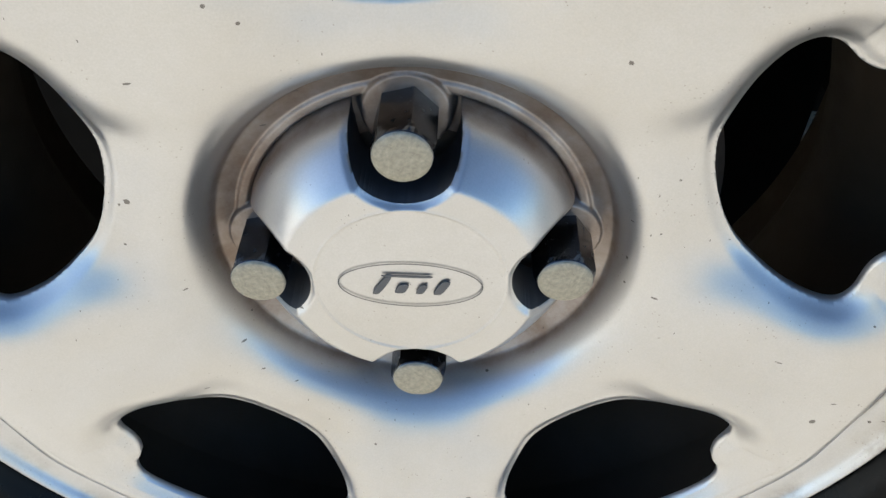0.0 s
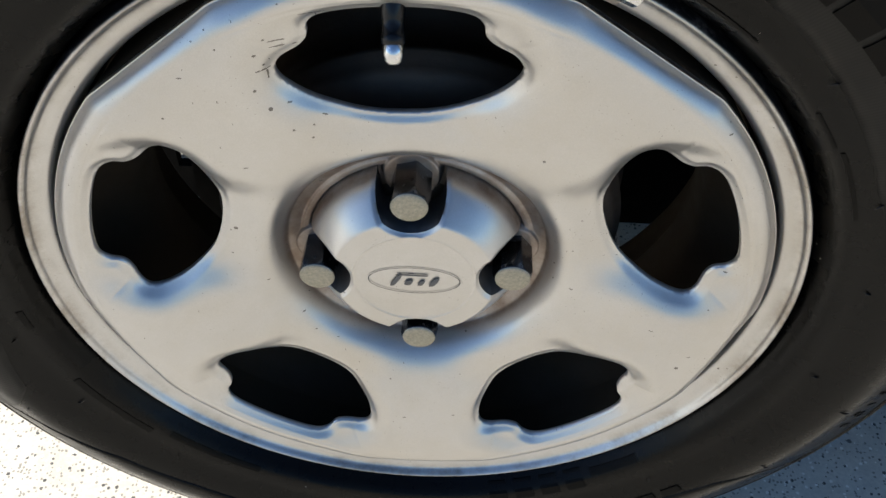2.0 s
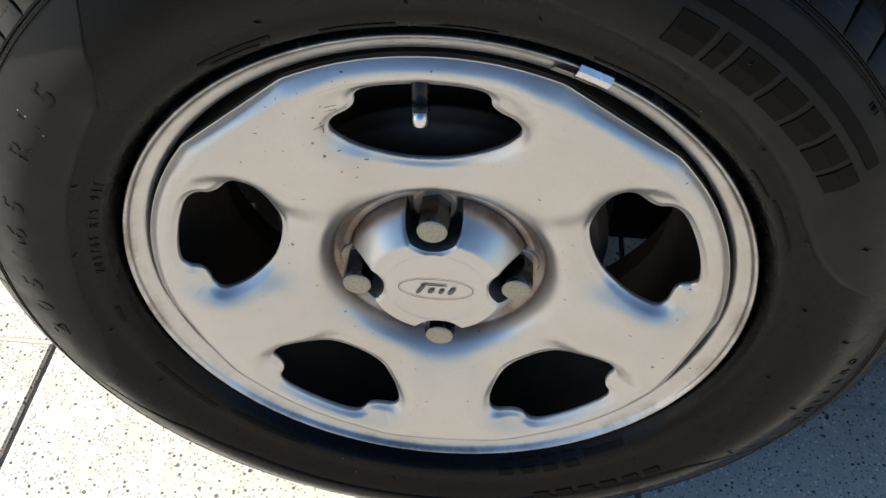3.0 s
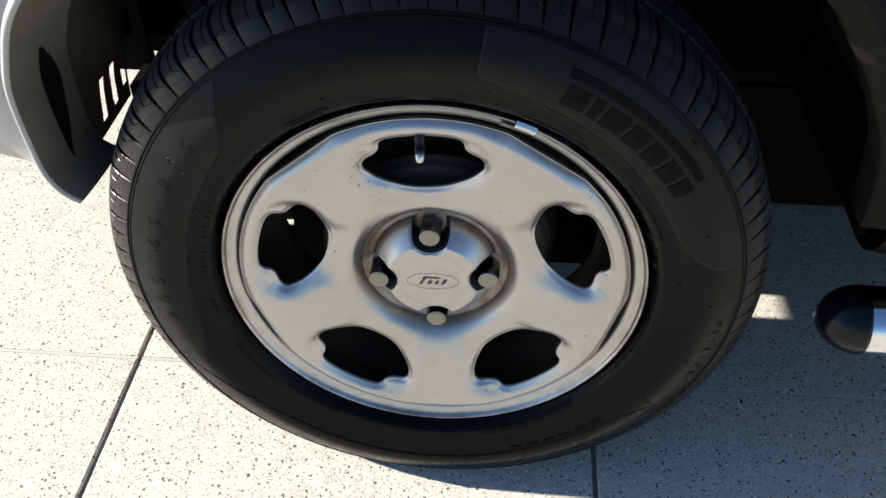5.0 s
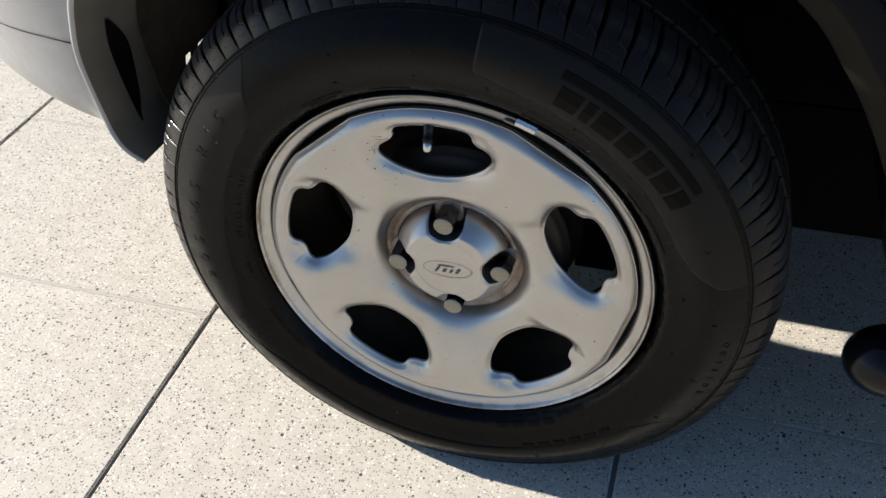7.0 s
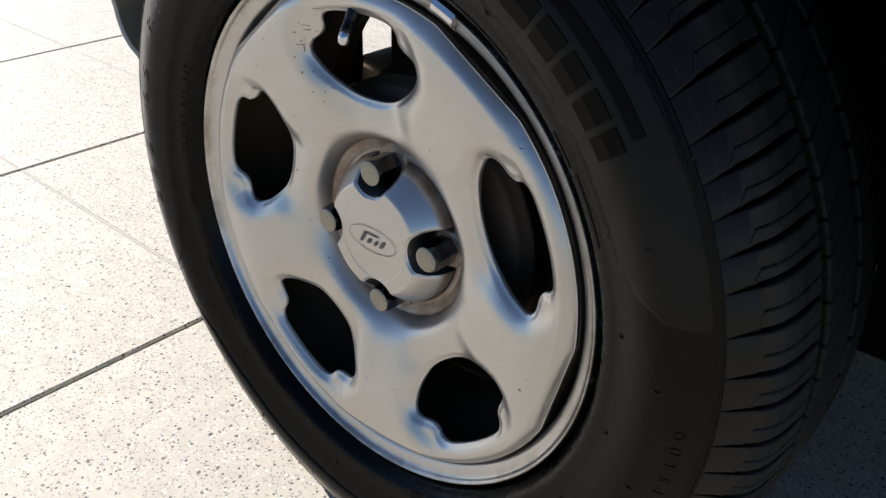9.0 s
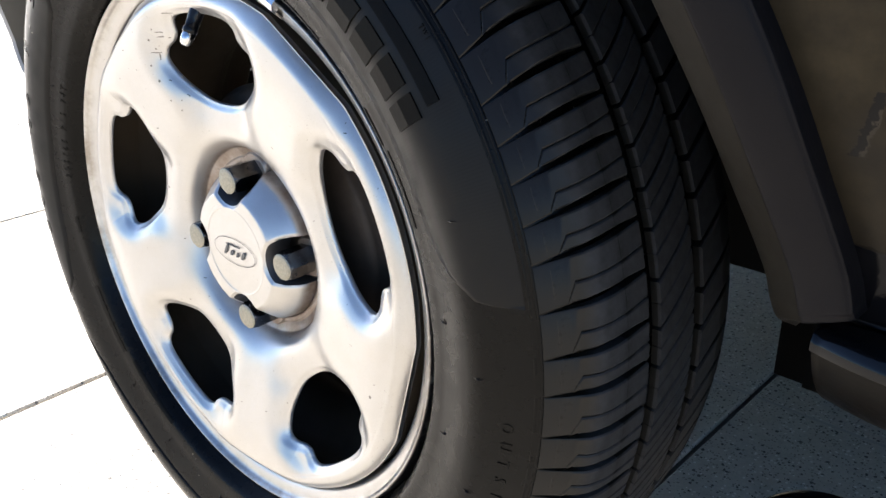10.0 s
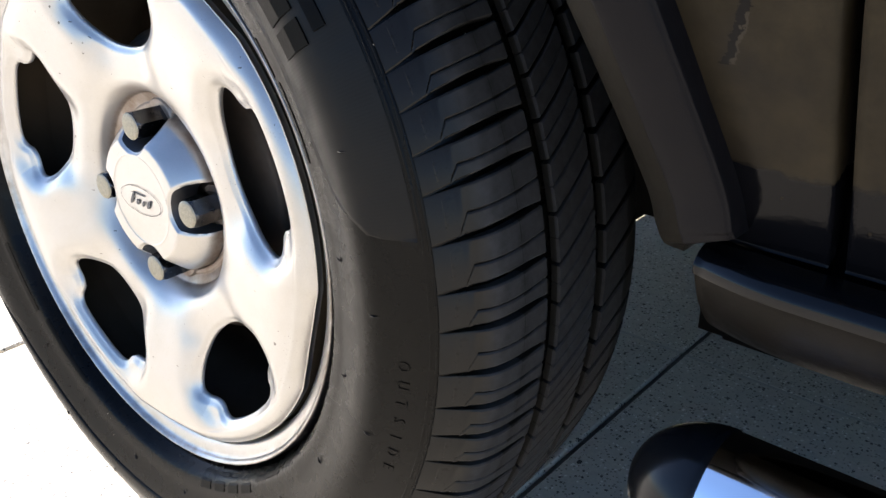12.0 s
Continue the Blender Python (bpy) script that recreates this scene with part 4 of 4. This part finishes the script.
left_section = curve_through([(0.034, 0.094), (0.022, 0.084), (0.008, 0.078), (-0.010, 0.074), (-0.018, 0.068), (-0.019, 0.056), (-0.010, 0.018), (-0.002, 0.001), (0.001, -0.004)], 4)
part("bumper_lip", mesh("bumper_lip", *tucked(flare(LEFT_EDGE, left_section)), LIP_PLASTIC), car, "black plastic lip inside the bumper's arch edge")
edge_section = curve_through([(0.001, -0.004), (0.0025, -0.0056), (0.0045, -0.0062), (0.0070, -0.0045), (0.0095, 0.0), (0.011, 0.006)], 4)


def gap_strip():
    """Dark crescent strip that paints the shaded gap of lip and liner, widest low down."""
    line = curve_through(LEFT_EDGE, 8)
    rows = []
    picked = [k for k, p in enumerate(line) if 143.5 < math.degrees(math.atan2(p[2] - ZC, p[0])) < 160.5]
    for i, k in enumerate(picked):
        along = line[k + 1] - line[k - 1]
        out = np.array([-along[2], 0, along[0]]) / np.hypot(along[0], along[2])
        t = i / (len(picked) - 1)
        wide = math.sin(math.pi * (0.02 + 0.96 * t) ** 1.5) ** 0.9 + 0.05
        rows.append([line[k] + out * (-0.0125 - 0.0055 * wide * u) + np.array([0, 0.022 + 0.022 * wide * u + 0.004 * (1 - t), 0]) for u in (0.0, 0.5, 1.0)])
    return sweep(rows)


part("gap_strip", mesh("gap_strip", *tucked(gap_strip()), LINER), car, "dark gap between the lip and the liner")
part("bumper_edge", mesh("bumper_edge", *tucked(flare(LEFT_EDGE, edge_section)), GREY_PLASTIC), car, "raised grey edge of the bumper round the wheel arch")


def bumper_shell():
    """The bumper's side: it runs back from the arch, rounds the car's corner and tucks under along its foot."""
    edge = curve_through(LEFT_EDGE, 4)[:37]
    rows = []
    for t in np.linspace(0, 1, 40):
        row = []
        for k, p in enumerate(edge):
            x = p[0] - 0.008 - (0.80 + p[0]) * t ** 1.3
            foot = 0.388 + 0.10 * max(0.0, -x - 0.40) ** 1.2
            z = max(p[2], foot + (p[2] - edge[0][2]) * (1 - 0.2 * t))
            tuck = max(0.0, 1 - (z - foot) / 0.085)
            y = p[1] * 0 - 0.020 + 1.15 * max(0.0, -x - 0.335) ** 1.75 + 0.062 * tuck**2.0 * min(1, t * 8)
            row.append((x, y, z))
        x, y, z = row[0]
        row = [(x, y + 0.045, z + 0.006), (x, y + 0.02, z - 0.002)] + row
        rows.append(row)
    return sweep(rows)


part("bumper", mesh("bumper", *tucked(bumper_shell()), GREY_PLASTIC), car, "grained grey plastic bumper corner")


def bumper_line(points, wide):
    """A thin strip lying on the bumper's side along points of (x, z)."""
    line, rows = curve_through([(x, z, 0) for x, z in points], 8), []
    for k, (x, z, _) in enumerate(line):
        along = line[min(k + 1, len(line) - 1)] - line[max(k - 1, 0)]
        along = along / np.hypot(along[0], along[1]) * wide / 2
        rows.append([(x + s * along[1], -0.0208 + 1.15 * max(0.0, -x - 0.335) ** 1.75, z - s * along[0]) for s in (-1, 1)])
    return sweep(rows)


part("bumper_seam", mesh("bumper_seam", *tucked(bumper_line([(-0.470, 0.5235), (-0.426, 0.526), (-0.387, 0.528), (-0.352, 0.5275)], 0.0014)), BLACK_PLASTIC, False), car, "thin dark seam in the bumper")
part("bumper_scratch", mesh("bumper_scratch", *tucked(bumper_line([(-0.3515, 0.526), (-0.354, 0.516), (-0.357, 0.507)], 0.0011)), DIRTY, False), car, "short brown scratch at the seam's end")


# black liner of the wheel arch, with three slots low down behind the tyre
def liner():
    verts, faces = [], []
    degs, ys = np.linspace(14, 178, 150), np.concatenate([np.linspace(0.0, 0.18, 9), np.linspace(0.185, 0.2925, 70)])
    slots = [(0.214, 0.213, 168.0, 175.3), (0.245, 0.248, 168.2, 175.8), (0.278, 0.279, 168.7, 174.9)]
    for deg in degs:
        for y in ys:
            d = min(deg, 160 + 18 * min(1, y / 0.10))
            a, r = radians(d), 0.43 - 0.03 * step01((d - 120) / 40)
            verts.append((r * math.cos(a), y + 0.02, r * math.sin(a) + ZC))
    n = len(ys)
    for i in range(len(degs) - 1):
        for j in range(n - 1):
            deg, y = (degs[i] + degs[i + 1]) / 2, (ys[j] + ys[j + 1]) / 2 + 0.02
            hole = any(lo < deg < hi and abs(y - (top + (low - top) * (deg - lo) / (hi - lo))) < 0.0058 for top, low, lo, hi in slots)
            if not hole and not (deg > 150 and y > 0.290):
                faces.append((i * n + j, i * n + j + 1, (i + 1) * n + j + 1, (i + 1) * n + j))
    return verts, faces


part("wheel_arch_liner", mesh("wheel_arch_liner", *liner(), BROWN_LINER), car, "black plastic wheel-arch liner with slots")
part("wing_screen", mesh("wing_screen", *prism([(0.43 * math.cos(a), 0.43 * math.sin(a) + ZC) for a in np.linspace(radians(14), radians(171), 40)], 0.341, 0.346), LINER, False), car)
# added plates that hide bright ground seen past the inner wing
part("wing_screen", mesh("wing_screen", *box(-0.43, -0.385, 0.341, 0.346, 0.322, 0.42), LINER, False), car)
part("wing_screen", mesh("wing_screen", *box(-0.385, -0.33, 0.341, 0.346, 0.350, 0.42), LINER, False), car)
part("wing_screen", mesh("wing_screen", *box(0.405, 0.47, 0.05, 0.36, 0.345, 0.46), LINER, False), car)

# added unseen block that keeps the sun out of the liner's slots
part("wing_screen", mesh("wing_screen", *box(-0.52, -0.48, 0.19, 0.287, 0.35, 0.56), LINER, False), car)

# floor pan, with added blocks that keep sun and sky off the ground below
part("underbody", mesh("underbody", *box(-0.25, 2.4, 0.345, 1.45, 0.330, 0.60), LINER, False), car, "dark underside of the car")
# added bars, set where an axle would run, to shade the ground
part("rear_axle_beam", mesh("rear_axle_beam", *box(-0.03, 0.03, 0.238, 1.20, 0.070, 0.135), LINER, False), car, "black rear axle beam")
part("rear_axle_beam", mesh("rear_axle_beam", *box(-0.03, 0.03, 0.50, 1.20, 0.135, 0.31), LINER, False), car)
# added block against light on the ground under the floor
part("fuel_tank", mesh("fuel_tank", *box(0.26, 1.90, 0.40, 1.20, 0.12, 0.335), LINER, False), car, "black fuel tank")
# added plates, black where the windows should look into shade
part("arm_blocker", mesh("arm_blocker", *box(0.10, 0.22, 0.215, 0.245, 0.14, 0.40), LINER, False), car, "black suspension arm")
part("arm_blocker", mesh("arm_blocker", *box(-0.195, -0.10, 0.215, 0.245, 0.10, 0.40), LINER, False), car)
# added bar that cuts the low sun to a patch beside the tyre
part("sun_blocker", mesh("sun_blocker", *box(-0.25, -0.20, 0.334, 1.45, 0.090, 0.35), LINER, False), car, "black crossmember under the floor")
v, f = lathe(curve_through([(0.0, 0.0), (0.052, 0.002), (0.068, 0.008), (0.074, 0.018), (0.075, 0.03), (0.075, 0.28), (0.060, 0.30), (0.0, 0.302)], 3), 48)
part("silencer", mesh("silencer", np.array(v) * (0.8, 1, 1), f, RUSTY), car, "dusty tan exhaust silencer", pose(-0.385, 0.347, 0.209))
# unseen box, added to keep light from the front out
part("front_blocker", mesh("front_blocker", *box(3.00, 3.20, 0.05, 1.45, 0.16, 0.40), LINER, False), car)
# unseen strip, added to shut out light from the far side
part("far_blocker", mesh("far_blocker", *box(-0.25, 2.4, 1.45, 1.50, 0.12, 0.60), LINER, False), car)
# added boxes that block the low sun on the ground behind the wheel
part("rear_blocker", mesh("rear_blocker", *box(-0.40, -0.36, 0.430, 0.57, 0.062, 0.255), LINER, False), car)
part("rear_blocker", mesh("rear_blocker", *box(-0.40, -0.36, 0.336, 0.430, 0.020, 0.255), LINER, False), car)
part("rear_blocker", mesh("rear_blocker", *box(-0.77, -0.74, 0.36, 0.76, 0.235, 0.46), LINER, False), car)
# added black plates over bright ground seen through windows and arch
part("view_blocker", mesh("view_blocker", *box(-0.40, -0.385, 0.338, 0.352, 0.22, 0.42), LINER, False), car)
part("view_blocker", mesh("view_blocker", *box(-0.396, -0.385, 0.285, 0.338, 0.255, 0.333), LINER, False), car)
part("view_blocker", mesh("view_blocker", *box(-0.315, -0.262, 0.350, 0.362, 0.030, 0.20), LINER, False), car)
part("view_blocker", mesh("view_blocker", *box(-0.262, -0.236, 0.350, 0.362, 0.012, 0.055), LINER, False), car)
# added block that hides sunlit ground seen under the floor
part("underbody", mesh("underbody", *box(0.12, 0.305, 0.36, 0.42, 0.236, 0.335), LINER, False), car)
# added block, black where only deep shade lies behind the sill
part("chassis_rail", mesh("chassis_rail", *box(0.305, 2.2, 0.345, 0.40, 0.15, 0.335), LINER, False), car, "black chassis rail under the floor")
part("underbody", mesh("underbody", *box(-0.80, -0.33, 0.25, 1.45, 0.565, 0.75), LINER, False), car)
part("shock_absorber", mesh("shock_absorber", *box(-0.02, 0.04, 0.19, 0.25, 0.20, 0.66), DARK_STEEL, False), car)
part("suspension_arm", mesh("suspension_arm", *box(-0.04, 0.10, 0.205, 0.262, 0.21, 0.30), LINER, False), car)

# side of the car with its sill
SILL = curve_through([(0.000, 1.30), (-0.036, 0.90), (-0.040, 0.62), (-0.034, 0.55), (-0.020, 0.50), (-0.004, 0.46), (0.014, 0.42), (0.024, 0.392), (0.0255, 0.3865), (0.0210, 0.3852), (0.0165, 0.3848), (0.0115, 0.3842), (0.0072, 0.3827), (0.0045, 0.3805), (0.0029, 0.3776), (0.0028, 0.3738), (0.0045, 0.3690), (0.0085, 0.3610), (0.0145, 0.3520), (0.0230, 0.3425), (0.0340, 0.3345), (0.046, 0.3308), (0.070, 0.3295)], 6)


def side_skin(x0, x1, keep, tuck=0.0):
    """The body's side between two ends; x0 may depend on the height. tuck: how far its first end rounds inwards."""
    line = [(y, z) for y, z in SILL if keep(z)]
    runs = np.concatenate([np.linspace(0, 0.04, 16)[:-1], np.linspace(0.04, 1, 20)])
    rows = [[(x0(z) + (x1 - x0(z)) * t, y + tuck * max(0.0, 1 - (x1 - x0(z)) * t / 0.045) ** 2, z) for y, z in line] for t in runs]
    v, f = sweep(rows)
    n = len(line)
    # edges turned in at both ends
    for base, s in ((0, 1), (len(v) - n, -1)):
        ring = v[base : base + n] + (0.004 * s, 0.035, 0)
        off = len(v)
        v = np.vstack([v, ring])
        f += [(base + j, base + j + 1, off + j + 1, off + j) for j in range(n - 1)]
    return v, f


def behind_flare(z):
    return float(np.interp(z, [p[2] for p in RIGHT_EDGE], [p[0] for p in RIGHT_EDGE])) + 0.022


part("rear_panel", mesh("rear_panel", *side_skin(behind_flare, 0.4615, lambda z: 0.386 < z < 0.735), CAR_PAINT), car, "black body panel coated in brown dust")
part("door", mesh("door", *side_skin(lambda z: 0.4680, 1.55, lambda z: z > 0.386), CAR_PAINT), car, "black car door coated in brown dust")
part("sill", mesh("sill", *side_skin(lambda z: 0.4125, 2.2, lambda z: 0.3735 < z < 0.3853, 0.008), SILL_GLOSS), car, "glossy black sill under the door")
part("sill_guard", mesh("sill_guard", *side_skin(lambda z: 0.4135, 2.2, lambda z: z < 0.3745, 0.008), SILL_DIRT), car, "matt black lower edge of the sill, splashed with dirt")
part("car_side", mesh("car_side", *box(0.41, 3.2, 0.075, 1.40, 0.345, 0.92), CAR_PAINT, False), car)
part("car_side", mesh("car_side", *box(-0.72, 0.40, 0.03, 1.40, 0.745, 0.92), CAR_PAINT, False), car)


def upper_body():
    """Bonnet and cabin over the waist, closed above: rounded sections along the car."""
    rows = []
    for x, top, tuck in ((-0.80, 0.95, 0.02), (-0.76, 1.30, 0.10), (-0.62, 1.58, 0.16), (-0.30, 1.66, 0.18), (1.30, 1.66, 0.18), (1.75, 1.58, 0.17), (2.20, 1.20, 0.10), (2.40, 1.06, 0.06), (3.05, 0.98, 0.05), (3.25, 0.93, 0.03)):
        half = [(-0.02, 0.90), (-0.02, 0.94), (0.0 + 0.35 * tuck, 0.94 + 0.35 * (top - 0.94)), (0.75 * tuck, 0.94 + 0.82 * (top - 0.94)), (tuck + 0.05, 0.94 + 0.97 * (top - 0.94)), (0.30, top)]
        rows.append([(x, y, z) for y, z in half] + [(x, 1.43 - y, z) for y, z in half[::-1]])
    v, f = sweep(rows)
    n = len(rows[0])
    f += [tuple(range(n - 1, -1, -1)), tuple(range(len(v) - n, len(v)))]
    return v, f


part("upper_body", mesh("upper_body", *upper_body(), CAR_PAINT), car, "dusty black upper body")

# chrome side step with its black end
STEP_AT = pose(0.432, 0.029, 0.2515, 0, 0, -90)
side_step = part("side_step", mesh("side_step", *lathe([(0.0340, -0.004), (0.0352, 0.0), (0.0352, 1.7), (0.0, 1.7)], 64), CHROME), car, "polished chrome tube side step", STEP_AT)
part("end_cap", mesh("end_cap", *lathe([(0.0356 * math.sin(a), -0.043 * math.cos(a) - 0.0008) for a in np.linspace(0, math.pi / 2, 20)] + [(0.0330, 0.0)], 64), BLACK_PLASTIC), side_step, "rounded black plastic end cap")

# ---- pavement ----
pavement = tagged(new("pavement"), "sunlit pavement of speckled terrazzo tiles", "pavement", kind="structure")
FAR_GROUND = plain("pale dusty ground", (0.50, 0.46, 0.40), 0.85, 0.0, 0.25, 0.6, 0.3, 80.0)
ground = new("ground", mesh("ground", [(-300, -300, -0.012), (300, -300, -0.012), (300, 300, -0.012), (-300, 300, -0.012)], [(0, 1, 2, 3)], FAR_GROUND, False))
tagged(ground, "pale open ground round the tiles", "ground", kind="structure")
TILE_X, TILE_Y, JOINT_X, JOINT_Y, GAP = 0.602, 0.40, -0.411, 0.137, 0.0062


def tile_mesh():
    w, d, b, e, h = TILE_X / 2 - GAP / 2, TILE_Y / 2 - 0.0025, 0.0018, 0.0005, 0.02
    ring = lambda o, q, z: [(-w + o, -d + q, z), (w - o, -d + q, z), (w - o, d - q, z), (-w + o, d - q, z)]
    verts = ring(0, 0, -h) + ring(0, 0, -b) + ring(b, e, 0)
    faces = [(8, 9, 10, 11)] + [(4 * i + j, 4 * i + (j + 1) % 4, 4 * i + 4 + (j + 1) % 4, 4 * i + 4 + j) for i in (0, 1) for j in range(4)]
    return mesh("tile", verts, faces, TILE, False)


tile = tile_mesh()
strips = []
for i in range(-8, 7):
    for j in range(-6, 13):
        part("tile", tile, pavement, m=pose(JOINT_X + (i + 0.5) * TILE_X, JOINT_Y + (j + 0.5) * TILE_Y, rnd.uniform(-0.0006, 0)))
        x, y = JOINT_X + i * TILE_X + GAP / 2, JOINT_Y + j * TILE_Y
        strips.append(((x, y), (x + TILE_X - GAP, y)))
verts, faces = [], []
for (x0, y), (x1, _) in strips:
    off = len(verts)
    verts += [(x0, y - 0.0025, -0.0005), (x1, y - 0.0025, -0.0005), (x1, y + 0.0025, -0.0005), (x0, y + 0.0025, -0.0005)]
    faces.append((off, off + 1, off + 2, off + 3))
MORTAR = plain("pale mortar", (0.55, 0.515, 0.45), 0.9, 0.0, 0.3, 60.0, 0.4, 300.0)
tagged(part("mortar_joint", mesh("mortar_joint", verts, faces, MORTAR, False), pavement), "pale flush mortar in the cross joints", kind="stuff")
verts, faces = [], []
for i in range(-8, 8):
    x, y0, y1, off = JOINT_X + i * TILE_X, JOINT_Y - 6 * TILE_Y, JOINT_Y + 13 * TILE_Y, len(verts)
    verts += [(x - GAP / 2, y0, -0.0045), (x + GAP / 2, y0, -0.0045), (x + GAP / 2, y1, -0.0045), (x - GAP / 2, y1, -0.0045)]
    faces.append((off, off + 1, off + 2, off + 3))
tagged(part("grout_joint", mesh("grout_joint", verts, faces, GROUT, False), pavement), "dark grout sunk in the long joints", kind="stuff")
